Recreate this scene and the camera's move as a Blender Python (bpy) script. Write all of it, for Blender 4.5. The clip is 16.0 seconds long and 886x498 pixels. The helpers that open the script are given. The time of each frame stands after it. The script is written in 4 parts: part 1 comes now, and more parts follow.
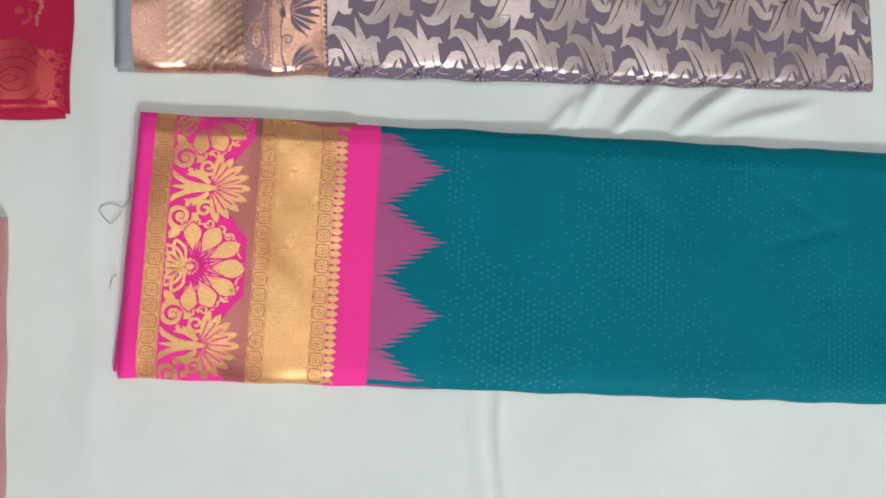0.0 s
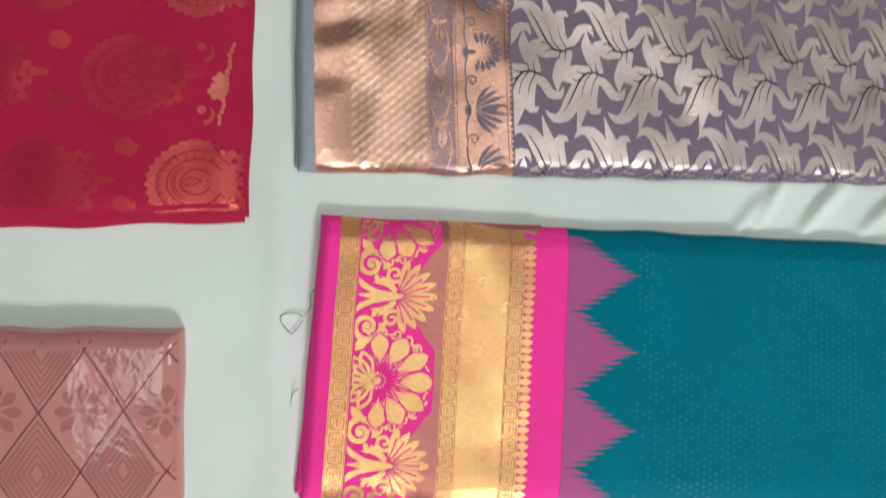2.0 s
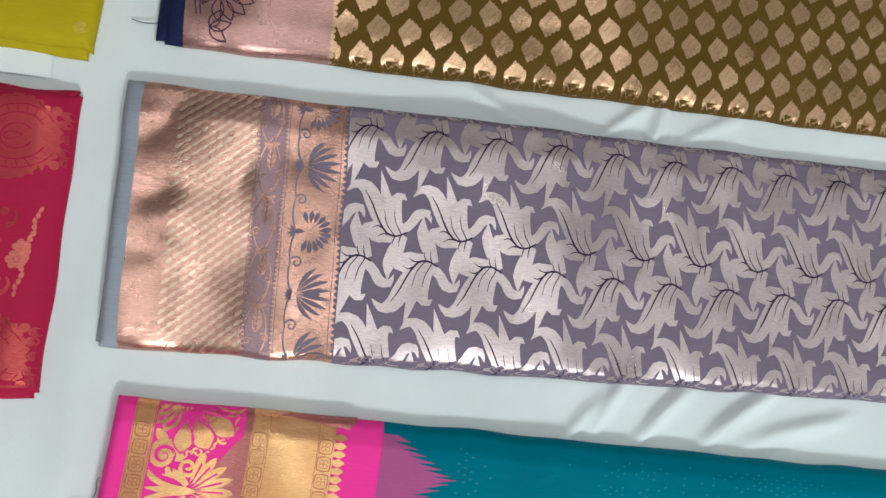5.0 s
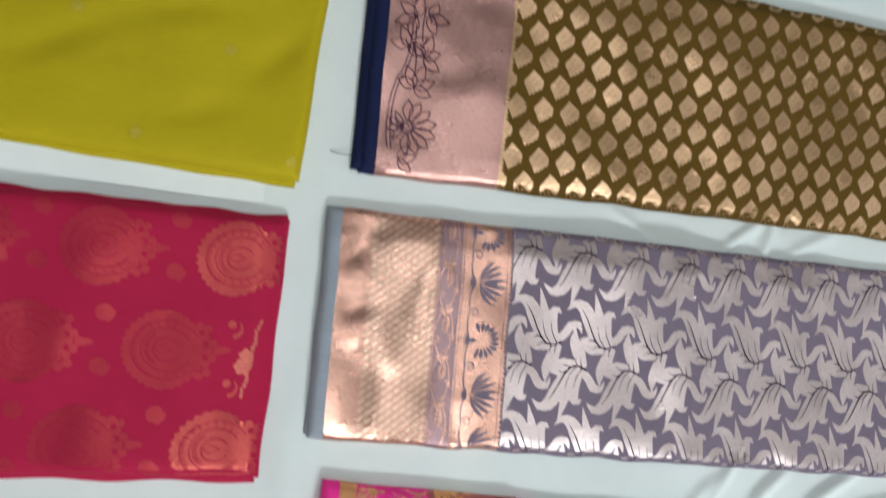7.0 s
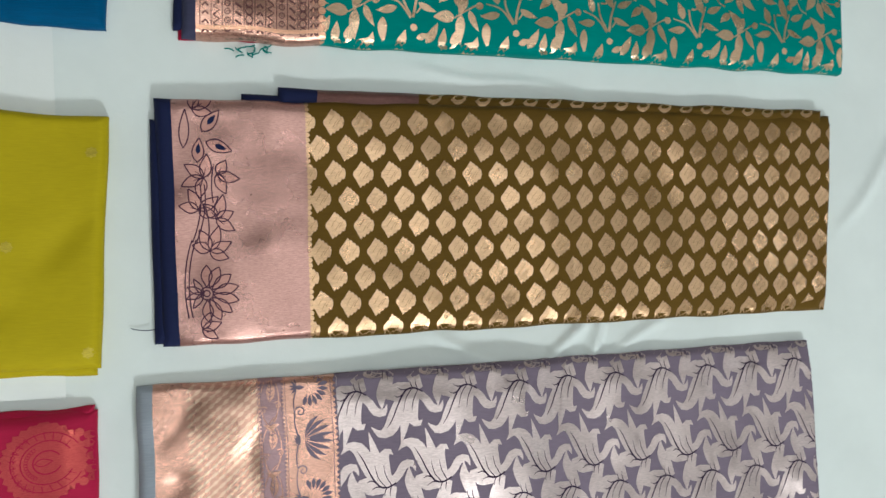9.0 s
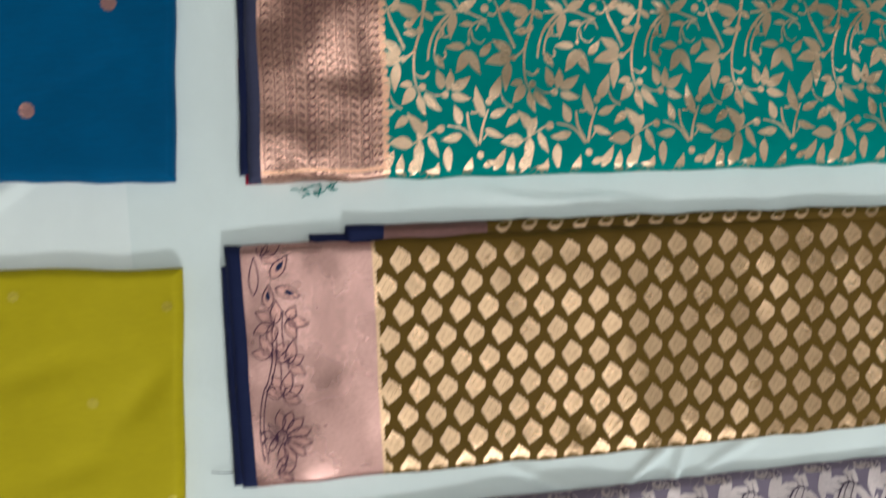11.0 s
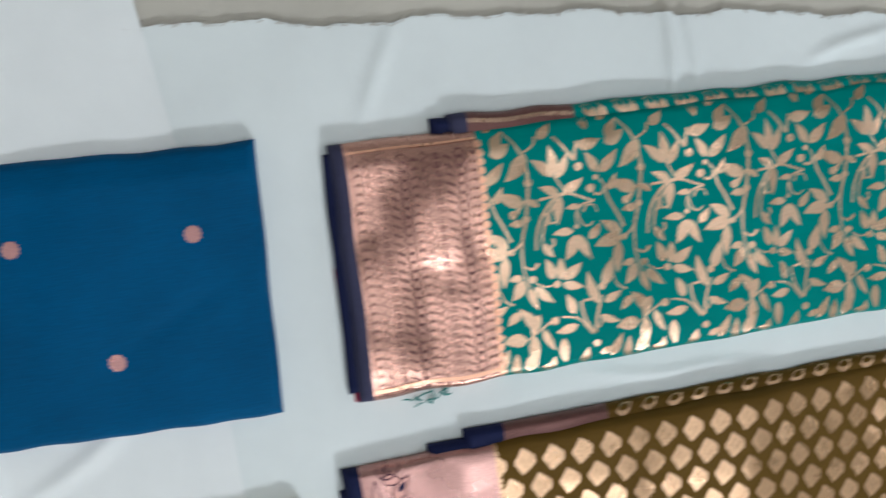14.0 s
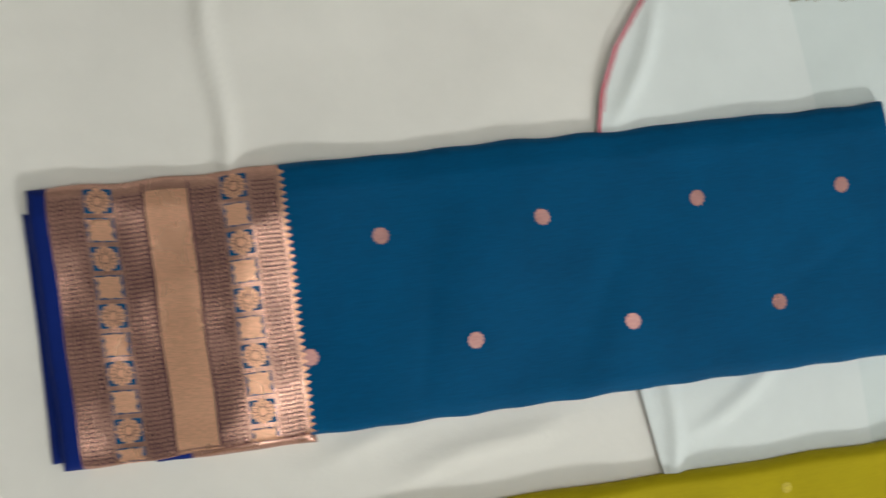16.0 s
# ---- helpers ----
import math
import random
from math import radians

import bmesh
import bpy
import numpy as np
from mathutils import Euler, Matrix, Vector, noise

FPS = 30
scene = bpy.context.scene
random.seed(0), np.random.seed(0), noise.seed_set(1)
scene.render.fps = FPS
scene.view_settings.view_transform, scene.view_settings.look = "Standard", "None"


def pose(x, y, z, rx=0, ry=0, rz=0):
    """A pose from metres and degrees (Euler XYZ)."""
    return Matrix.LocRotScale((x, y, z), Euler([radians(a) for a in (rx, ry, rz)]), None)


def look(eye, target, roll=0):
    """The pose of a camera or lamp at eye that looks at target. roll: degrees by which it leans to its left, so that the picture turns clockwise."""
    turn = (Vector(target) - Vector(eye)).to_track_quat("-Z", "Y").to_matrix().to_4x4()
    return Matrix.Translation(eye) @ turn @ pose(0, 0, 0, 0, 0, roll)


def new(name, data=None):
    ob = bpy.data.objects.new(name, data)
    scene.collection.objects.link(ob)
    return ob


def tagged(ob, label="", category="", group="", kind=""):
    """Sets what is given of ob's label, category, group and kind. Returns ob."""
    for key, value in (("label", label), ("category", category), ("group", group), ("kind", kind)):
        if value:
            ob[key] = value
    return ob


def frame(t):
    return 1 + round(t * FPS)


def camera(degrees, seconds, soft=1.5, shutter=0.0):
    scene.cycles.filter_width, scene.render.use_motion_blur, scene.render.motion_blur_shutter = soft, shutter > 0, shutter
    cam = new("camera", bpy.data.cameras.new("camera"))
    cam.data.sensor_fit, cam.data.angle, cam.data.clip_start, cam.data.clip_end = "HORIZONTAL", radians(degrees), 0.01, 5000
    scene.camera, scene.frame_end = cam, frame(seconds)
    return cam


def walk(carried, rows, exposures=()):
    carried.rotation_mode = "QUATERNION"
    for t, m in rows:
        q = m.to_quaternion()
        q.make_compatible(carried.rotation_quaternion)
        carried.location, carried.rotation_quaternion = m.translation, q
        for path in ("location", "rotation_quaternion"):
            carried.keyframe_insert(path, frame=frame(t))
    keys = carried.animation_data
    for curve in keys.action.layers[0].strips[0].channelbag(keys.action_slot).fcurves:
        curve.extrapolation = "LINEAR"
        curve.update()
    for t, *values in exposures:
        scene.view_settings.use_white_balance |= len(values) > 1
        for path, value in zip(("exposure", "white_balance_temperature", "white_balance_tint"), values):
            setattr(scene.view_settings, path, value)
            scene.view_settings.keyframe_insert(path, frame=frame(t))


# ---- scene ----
# ---------- camera and walk: a phone held about a metre above a cloth on the floor ----------
cam = camera(54.29, 16.0, soft=1.5, shutter=0.5)
PATH = [
    (0.0, 0.0344, 0.0297, 1.0598, 5.01, -9.37, -0.47),
    (0.5, -0.0208, 0.0472, 1.0481, 5.38, -9.46, -0.49),
    (1.0, -0.1094, 0.0596, 1.0074, 5.90, -9.61, -1.59),
    (1.5, -0.1448, 0.0891, 0.9855, 5.92, -8.18, -1.56),
    (2.0, -0.1844, 0.1257, 0.9784, 7.02, -9.87, -0.13),
    (2.5, -0.1971, 0.1787, 0.9859, 9.36, -11.69, 1.43),
    (3.0, -0.1290, 0.2433, 0.9961, 10.45, -14.07, 2.06),
    (3.2, -0.0748, 0.2535, 1.0017, 10.40, -15.10, 2.07),
    (5.3, -0.0003, 0.3290, 0.9876, 7.76, -11.02, 4.99),
    (5.5, -0.0191, 0.3318, 0.9880, 7.77, -11.02, 5.19),
    (6.0, -0.0845, 0.3429, 0.9852, 7.09, -10.63, 5.96),
    (6.5, -0.1492, 0.3579, 1.0022, 6.63, -10.32, 6.39),
    (7.0, -0.2700, 0.4787, 1.1207, 4.34, -12.61, 6.26),
    (7.5, -0.3687, 0.5606, 1.1312, 5.61, -15.94, 4.20),
    (8.0, -0.2809, 0.6453, 1.1707, 8.13, -17.65, -0.87),
    (8.2, -0.2311, 0.6734, 1.1634, 7.34, -17.69, -2.02),
    (10.3, -0.0541, 0.8333, 1.1751, 1.85, -7.88, -1.48),
    (10.5, -0.0460, 0.8735, 1.2046, 1.35, -7.07, -1.35),
    (11.0, -0.0318, 0.9853, 1.1674, 0.05, -7.67, -2.72),
    (11.5, 0.0963, 1.1923, 1.1281, -0.94, -9.79, -2.59),
    (12.0, 0.1254, 1.2963, 1.0706, -3.13, -10.65, -3.19),
    (12.5, 0.1185, 1.3140, 1.0620, -4.52, -10.25, -4.32),
    (13.0, 0.0893, 1.3266, 1.0626, -4.31, -10.76, -4.73),
    (13.5, -0.0336, 1.3421, 1.0822, -4.02, -11.89, -5.82),
    (14.0, -0.2009, 1.3515, 1.0547, -4.02, -11.52, -7.85),
    (14.5, -0.4265, 1.3431, 1.0262, -3.89, -11.49, -9.40),
    (15.0, -0.7288, 1.3161, 1.0222, -1.78, -14.95, -9.62),
    (15.5, -0.8975, 1.3397, 0.9878, -1.66, -13.87, -8.83),
    (16.0, -0.9761, 1.3341, 1.0255, -0.12, -9.52, -8.62),
]
LIGHT = [(0.0, -0.26, 6350, 10), (3.0, -0.16, 6250, 6), (5.5, -0.14, 5950, 9), (8.0, -0.1, 6050, 6), (10.5, -0.16, 6100, 4), (12.0, -0.03, 6000, 11), (14.0, -0.03, 5900, 12), (16.0, -0.07, 6350, 6)]
walk(cam, [(t, pose(x, y, z, rx, ry, rz)) for t, x, y, z, rx, ry, rz in PATH], LIGHT)

# ---------- world and lights ----------
world = bpy.data.worlds.new("sky")
scene.world = world
world.use_nodes = True
sky = world.node_tree.nodes.new("ShaderNodeTexSky")
sky.sky_type, sky.sun_disc, sky.sun_elevation, sky.sun_rotation = "NISHITA", False, radians(45), radians(160)
world.node_tree.links.new(sky.outputs[0], world.node_tree.nodes["Background"].inputs[0])
world.node_tree.nodes["Background"].inputs[1].default_value = 0.1


def area_lamp(name, eye, target, sx, sy, watts, colour):
    data = bpy.data.lights.new(name, "AREA")
    data.shape, data.size, data.size_y, data.energy, data.color = "RECTANGLE", sx, sy, watts, colour
    ob = new(name, data)
    ob.matrix_world = look(eye, target)
    return ob


# daylight through the high south window and the east window; overhead, an added unseen fill panel
area_lamp("window_light", (1.4, -3.46, 3.05), (0.0, 0.7, 0.0), 0.9, 0.55, 150, (0.98, 1.0, 0.98))
area_lamp("east_window_light", (4.46, 0.8, 2.7), (0.0, 0.7, 0.0), 1.0, 0.9, 18, (0.97, 1.0, 0.99))
area_lamp("ceiling_fill_light", (0.3, 0.6, 3.54), (0.3, 0.6, 0.0), 2.6, 1.6, 37, (0.99, 1.0, 0.98))


# ---------- materials ----------
def nodes_of(name):
    m = bpy.data.materials.new(name)
    m.use_nodes = True
    return m, m.node_tree.nodes, m.node_tree.links, m.node_tree.nodes["Principled BSDF"]


def noise_node(ns, ln, scale, detail=3.0, rough=0.55, stretch=None):
    tex = ns.new("ShaderNodeTexCoord")
    mp = ns.new("ShaderNodeMapping")
    ln.new(tex.outputs["Object"], mp.inputs[0])
    if stretch:
        mp.inputs["Scale"].default_value = stretch
    n = ns.new("ShaderNodeTexNoise")
    n.inputs["Scale"].default_value, n.inputs["Detail"].default_value, n.inputs["Roughness"].default_value = scale, detail, rough
    ln.new(mp.outputs[0], n.inputs["Vector"])
    return n.outputs[0]


def ramp(ns, ln, fac, lo, hi, a=0.3, b=0.7):
    r = ns.new("ShaderNodeValToRGB")
    r.color_ramp.elements[0].position, r.color_ramp.elements[0].color = a, (*lo, 1)
    r.color_ramp.elements[1].position, r.color_ramp.elements[1].color = b, (*hi, 1)
    ln.new(fac, r.inputs[0])
    return r.outputs[0]


def bump(ns, ln, height, strength, distance, normal=None):
    b = ns.new("ShaderNodeBump")
    b.inputs["Strength"].default_value, b.inputs["Distance"].default_value = strength, distance
    ln.new(height, b.inputs["Height"])
    if normal:
        ln.new(normal, b.inputs["Normal"])
    return b.outputs[0]


def silk(name, colour, vary=0.14, rough=0.6, sheen=0.03, spec=0.08):
    """Plain woven silk: faint thread streaks, broad uneven tone."""
    m, ns, ln, p = nodes_of(name)
    broad = noise_node(ns, ln, 9, 3)
    fine = noise_node(ns, ln, 60, 2, 0.6, (1, 14, 1))
    mix = ns.new("ShaderNodeMath")
    mix.operation = "MULTIPLY_ADD"
    ln.new(fine, mix.inputs[0])
    mix.inputs[1].default_value = 0.5
    half = ns.new("ShaderNodeMath")
    half.operation = "MULTIPLY"
    ln.new(broad, half.inputs[0])
    half.inputs[1].default_value = 0.5
    ln.new(half.outputs[0], mix.inputs[2])
    lo, hi = [c * (1 - vary) for c in colour], [min(1, c * (1 + vary)) for c in colour]
    ln.new(ramp(ns, ln, mix.outputs[0], lo, hi), p.inputs["Base Color"])
    p.inputs["Roughness"].default_value, p.inputs["Specular IOR Level"].default_value = rough, spec
    p.inputs["Sheen Weight"].default_value, p.inputs["Sheen Roughness"].default_value = sheen, 0.4
    p.inputs["Sheen Tint"].default_value = (*[min(1, c * 1.6 + 0.05) for c in colour], 1)
    weave = noise_node(ns, ln, 420, 1, 0.5, (1, 3, 1))
    soft = bump(ns, ln, noise_node(ns, ln, 14, 3), 0.25, 0.006)
    ln.new(bump(ns, ln, weave, 0.25, 0.0008, soft), p.inputs["Normal"])
    return m


def zari(name, colour, rough=0.36, metal=0.85, vary=0.22, wave=0.7, dulling=0.0, under=None):
    """Metal-thread brocade: thread streaks, uneven lustre, the ground silk showing between the threads."""
    m, ns, ln, p = nodes_of(name)
    fine = noise_node(ns, ln, 160, 2, 0.7, (1, 6, 1))
    lo, hi = [c * (1 - vary) for c in colour], [min(1, c * (1 + vary)) for c in colour]
    col = ramp(ns, ln, fine, lo, hi)
    if dulling:
        # duller, redder patches: the metal thread's uneven reflection put into its colour
        mix = ns.new("ShaderNodeMixRGB")
        mix.blend_type = "MULTIPLY"
        mix.inputs[0].default_value = 1.0
        ln.new(col, mix.inputs[1])
        ln.new(ramp(ns, ln, noise_node(ns, ln, 20, 3, 0.6), (1 - dulling * 0.4, 1 - dulling * 1.2, 1 - dulling * 1.5), (1.0, 1.0, 1.0)), mix.inputs[2])
        col = mix.outputs[0]
    ln.new(col, p.inputs["Base Color"])
    p.inputs["Metallic"].default_value = metal
    broad = noise_node(ns, ln, 16, 3, 0.6)
    r = ns.new("ShaderNodeMapRange")
    r.inputs[1].default_value, r.inputs[2].default_value = 0.3, 0.7
    r.inputs[3].default_value, r.inputs[4].default_value = rough - 0.08, rough + 0.12
    ln.new(broad, r.inputs[0])
    ln.new(r.outputs[0], p.inputs["Roughness"])
    soft = bump(ns, ln, noise_node(ns, ln, 6, 1.5), wave, 0.035)
    normal = bump(ns, ln, fine, 0.35, 0.0012, soft)
    ln.new(normal, p.inputs["Normal"])
    if under:
        p.inputs["Metallic"].default_value = 1.0
        silk_ground, mix = ns.new("ShaderNodeBsdfDiffuse"), ns.new("ShaderNodeMixShader")
        silk_ground.inputs["Color"].default_value = (*under, 1)
        ln.new(normal, silk_ground.inputs["Normal"])
        mix.inputs[0].default_value = metal
        ln.new(silk_ground.outputs[0], mix.inputs[1])
        ln.new(p.outputs[0], mix.inputs[2])
        ln.new(mix.outputs[0], ns["Material Output"].inputs["Surface"])
    return m


def cotton(name, colour, vary=0.05):
    m, ns, ln, p = nodes_of(name)
    broad = noise_node(ns, ln, 5, 4, 0.6)
    lo, hi = [c * (1 - vary) for c in colour], [min(1, c * (1 + vary)) for c in colour]
    ln.new(ramp(ns, ln, broad, lo, hi), p.inputs["Base Color"])
    p.inputs["Roughness"].default_value, p.inputs["Specular IOR Level"].default_value = 0.9, 0.15
    p.inputs["Sheen Weight"].default_value = 0.15
    weave = noise_node(ns, ln, 500, 1)
    creased = bump(ns, ln, noise_node(ns, ln, 22, 5, 0.6), 0.22, 0.006)
    ln.new(bump(ns, ln, weave, 0.2, 0.0006, creased), p.inputs["Normal"])
    return m


MAT = {
    "white_cotton": cotton("white_cotton", (0.72, 0.76, 0.74)),
    "bright_cotton": cotton("bright_cotton", (0.78, 0.80, 0.78)),
    "warm_cotton": cotton("warm_cotton", (0.84, 0.79, 0.73)),
    "pink_stripe": cotton("pink_stripe", (0.62, 0.16, 0.2)),
    "floor_tile": cotton("floor_tile", (0.50, 0.47, 0.40), 0.08),
    "wall_paint": cotton("wall_paint", (0.62, 0.62, 0.60)),
    "teal_silk": silk("teal_silk", (0.0005, 0.155, 0.215)),
    "magenta_silk": silk("magenta_silk", (0.92, 0.045, 0.33), 0.06),
    "mauve_silk": silk("mauve_silk", (0.42, 0.095, 0.26), 0.1),
    "gold_zari": zari("gold_zari", (1.0, 0.61, 0.25), 0.30, 0.64, 0.2, 0.9, 0.2, (0.70, 0.25, 0.16)),
    "dull_gold_zari": zari("dull_gold_zari", (1.0, 0.55, 0.22), 0.32, 0.6, 0.2, 0.9, 0.15, (0.58, 0.19, 0.13)),
    "rose_zari": zari("rose_zari", (0.62, 0.25, 0.20), 0.34, 0.5, 0.22, 0.7, 0.0, (0.36, 0.09, 0.11)),
    "copper_zari": zari("copper_zari", (0.80, 0.46, 0.35), 0.24, 0.66, 0.22, 1.6, 0.0, (0.15, 0.065, 0.065)),
    "rose_copper_zari": zari("rose_copper_zari", (0.60, 0.35, 0.30), 0.27, 0.66, 0.2, 1.0, 0.0, (0.18, 0.08, 0.085)),
    "silver_selvedge": silk("silver_selvedge", (0.30, 0.325, 0.37)),
    "purple_silk": silk("purple_silk", (0.195, 0.152, 0.202)),
    "silver_zari": zari("silver_zari", (0.76, 0.635, 0.615), 0.35, 0.62, 0.2, 1.0, 0.0, (0.33, 0.255, 0.255)),
    "dark_thread": silk("dark_thread", (0.05, 0.03, 0.06)),
    "royal_silk": silk("royal_silk", (0.006, 0.02, 0.16)),
    "slate_silk": silk("slate_silk", (0.045, 0.045, 0.085)),
    "navy_silk": silk("navy_silk", (0.012, 0.016, 0.055)),
    "olive_silk": silk("olive_silk", (0.110, 0.060, 0.009)),
    "bronze_zari": zari("bronze_zari", (0.80, 0.52, 0.32), 0.28, 0.66, 0.2, 1.0, 0.0, (0.23, 0.135, 0.05)),
    "green_silk": silk("green_silk", (0.0005, 0.20, 0.175)),
    "leaf_zari": zari("leaf_zari", (0.84, 0.57, 0.39), 0.28, 0.66, 0.2, 1.0, 0.0, (0.17, 0.135, 0.065)),
    "blue_silk": silk("blue_silk", (0.0005, 0.072, 0.18), 0.22),
    "red_silk": silk("red_silk", (0.40, 0.013, 0.055), 0.1),
    "mustard_silk": silk("mustard_silk", (0.43, 0.335, 0.007), 0.1),
    "teal_jacquard": silk("teal_jacquard", (0.0008, 0.185, 0.25), 0.1, 0.4, 0.1, 0.4),
    "mauve_copper_zari": zari("mauve_copper_zari", (0.50, 0.33, 0.34), 0.36, 0.5, 0.22, 0.9, 0.0, (0.19, 0.11, 0.13)),
    "bright_copper_zari": zari("bright_copper_zari", (0.80, 0.43, 0.28), 0.30, 0.65, 0.18, 0.9),
    "plum_thread": silk("plum_thread", (0.07, 0.028, 0.05), 0.1),
    "olive_bronze": silk("olive_bronze", (0.34, 0.20, 0.085), 0.1),
    "dark_rose_zari": zari("dark_rose_zari", (0.56, 0.20, 0.11), 0.4, 0.4),
    "fringe_thread": cotton("fringe_thread", (0.52, 0.49, 0.43)),
    "dot_zari": zari("dot_zari", (0.56, 0.31, 0.28), 0.33, 0.6, 0.22, 0.7, 0.0, (0.25, 0.11, 0.11)),
    "umber_thread": silk("umber_thread", (0.15, 0.068, 0.065), 0.15),
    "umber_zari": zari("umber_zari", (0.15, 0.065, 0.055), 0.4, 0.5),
    "shade_copper_zari": zari("shade_copper_zari", (0.66, 0.36, 0.30), 0.3, 0.6, 0.2, 0.9, 0.0, (0.22, 0.10, 0.10)),
    "hatch_zari": zari("hatch_zari", (0.95, 0.62, 0.46), 0.26, 0.7, 0.22, 1.3, 0.0, (0.34, 0.18, 0.14)),
    "crimson_silk": silk("crimson_silk", (0.33, 0.01, 0.04), 0.1),
    "mustard_zari": zari("mustard_zari", (0.47, 0.36, 0.03), 0.45, 0.5),
    "red_zari": zari("red_zari", (0.60, 0.12, 0.09), 0.36, 0.24, 0.22, 1.1, 0.0, (0.37, 0.014, 0.05)),
    # brighter copy of red_zari: the gleam at the east-facing rim as colour
    "rim_lit_red_zari": zari("rim_lit_red_zari", (0.80, 0.21, 0.14), 0.33, 0.27, 0.22, 1.1, 0.0, (0.36, 0.018, 0.048)),
    "bright_red_zari": zari("bright_red_zari", (0.54, 0.13, 0.10), 0.38, 0.6),
    "salmon_dark": silk("salmon_dark", (0.40, 0.140, 0.130), 0.08, 0.35),
    "grey_thread": silk("grey_thread", (0.3, 0.27, 0.27), 0.1),
    "salmon_silk": silk("salmon_silk", (0.53, 0.215, 0.198), 0.08, 0.35),
}
for m in ("salmon_silk", "salmon_dark"):
    p = MAT[m].node_tree.nodes["Principled BSDF"]
    ns, ln = MAT[m].node_tree.nodes, MAT[m].node_tree.links
    p.inputs["Coat Weight"].default_value, p.inputs["Coat Roughness"].default_value = 0.8, 0.08
    p.inputs["Coat IOR"].default_value = 1.8
    ln.new(bump(ns, ln, noise_node(ns, ln, 24, 3, 0.6), 0.2, 0.005), p.inputs["Coat Normal"])


# ---------- building helpers ----------
def mesh_object(name, verts, faces, mat, parent=None, label="", smooth=True):
    me = bpy.data.meshes.new(name)
    me.from_pydata([tuple(v) for v in verts], [], faces)
    me.materials.append(MAT[mat])
    if smooth:
        me.shade_smooth()
    ob = new(name, me)
    if parent:
        ob.parent = parent
    if label:
        ob["label"] = label
    return ob


def box(name, x0, x1, y0, y1, z0, z1, mat, parent=None):
    v = [(x, y, z) for z in (z0, z1) for y in (y0, y1) for x in (x0, x1)]
    f = [(0, 2, 3, 1), (4, 5, 7, 6), (0, 1, 5, 4), (2, 6, 7, 3), (0, 4, 6, 2), (1, 3, 7, 5)]
    return mesh_object(name, v, f, mat, parent, smooth=False)


def grid_faces(n, m):
    return [(i * m + j, (i + 1) * m + j, (i + 1) * m + j + 1, i * m + j + 1) for i in range(n - 1) for j in range(m - 1)]


class Cloth:
    """The upper surface of a folded saree between four corners: s runs along it, r across it, in metres."""

    def __init__(self, bl, br, tr, tl, high=0.026, seed=0, knots=None, rknots=None, amp=0.0012, rim=0.007, creases=()):
        self.c = [np.array(p, float) for p in (bl, br, tr, tl)]
        self.L = (np.linalg.norm(self.c[1] - self.c[0]) + np.linalg.norm(self.c[2] - self.c[3])) / 2
        self.W = (np.linalg.norm(self.c[3] - self.c[0]) + np.linalg.norm(self.c[2] - self.c[1])) / 2
        self.high, self.rim, self.amp, self.creases = high, rim, amp, creases
        self.knots, self.rknots = knots or [(0, 0), (1, 0)], rknots or [(0, 0), (1, 0)]
        rnd = np.random.RandomState(seed)
        self.waves = [(rnd.uniform(8, 45), rnd.uniform(-25, 25), rnd.uniform(0, 6.3), rnd.uniform(0.3, 1)) for _ in range(9)]
        self.wob = [(rnd.uniform(15, 90), rnd.uniform(0, 6.3), rnd.uniform(0.2, 1)) for _ in range(8)]

    def at(self, s, r, lift=0.0):
        s, r = np.asarray(s, float), np.asarray(r, float)
        u, v = (s / self.L)[..., None], (r / self.W)[..., None]
        p = self.c[0] * (1 - u) * (1 - v) + self.c[1] * u * (1 - v) + self.c[2] * u * v + self.c[3] * (1 - u) * v
        low = sum(a * np.sin(k * s + f) for k, f, a in self.wob[:4]) * 0.0009
        top = sum(a * np.sin(k * s + f) for k, f, a in self.wob[4:]) * 0.0009
        end = sum(a * np.sin(k * r * 0.7 + f) for k, f, a in self.wob[2:6]) * 0.0006
        y = p[..., 1] + low * (1 - v[..., 0]) + top * v[..., 0]
        x = p[..., 0] + end
        e = np.minimum(np.minimum(s, self.L - s), np.minimum(r, self.W - r)).clip(0)
        k = (e / self.rim).clip(0, 1)
        rise = np.sqrt(np.clip(1 - (1 - k) ** 2, 0, 1))
        z = self.high + np.interp(s / self.L, *zip(*self.knots)) + np.interp(r / self.W, *zip(*self.rknots))
        z = z + self.amp * sum(a * np.sin(kx * s + ky * r + f) for kx, ky, f, a in self.waves) * 0.5
        for s0, r0, turn, long, wide, deep in self.creases:
            ds, dr = s - s0, r - r0
            a, b = ds * math.cos(turn) + dr * math.sin(turn), -ds * math.sin(turn) + dr * math.cos(turn)
            z = z - deep * np.exp(-((a / long) ** 2) - (b / wide) ** 2)
        # the layers bulge at half height and are tucked in at the floor

        def bulge(e):
            q = (1 - e / self.rim).clip(0, 1)
            return 0.0055 * q**2 - 0.0055 * q**10

        x = x - bulge(s) + bulge(self.L - s)
        y = y - bulge(r) + bulge(self.W - r)
        return np.stack([x, y, z * rise - 0.004 * (1 - rise) + lift * rise], -1)


def lines(a, b, step, total, rim=0.008):
    """Grid lines from a to b, close together where a or b is an outer edge."""
    inner = list(np.linspace(a, b, max(3, int((b - a) / step) + 1)))
    fine = [0, 0.0002, 0.0008, 0.0018, 0.003, 0.0045, 0.0065]
    if a <= 1e-6:
        inner = fine + [t for t in inner if t > rim]
    if b >= total - 1e-6:
        inner = [t for t in inner if t < total - rim] + [total - t for t in reversed(fine)]
    return np.array(inner)


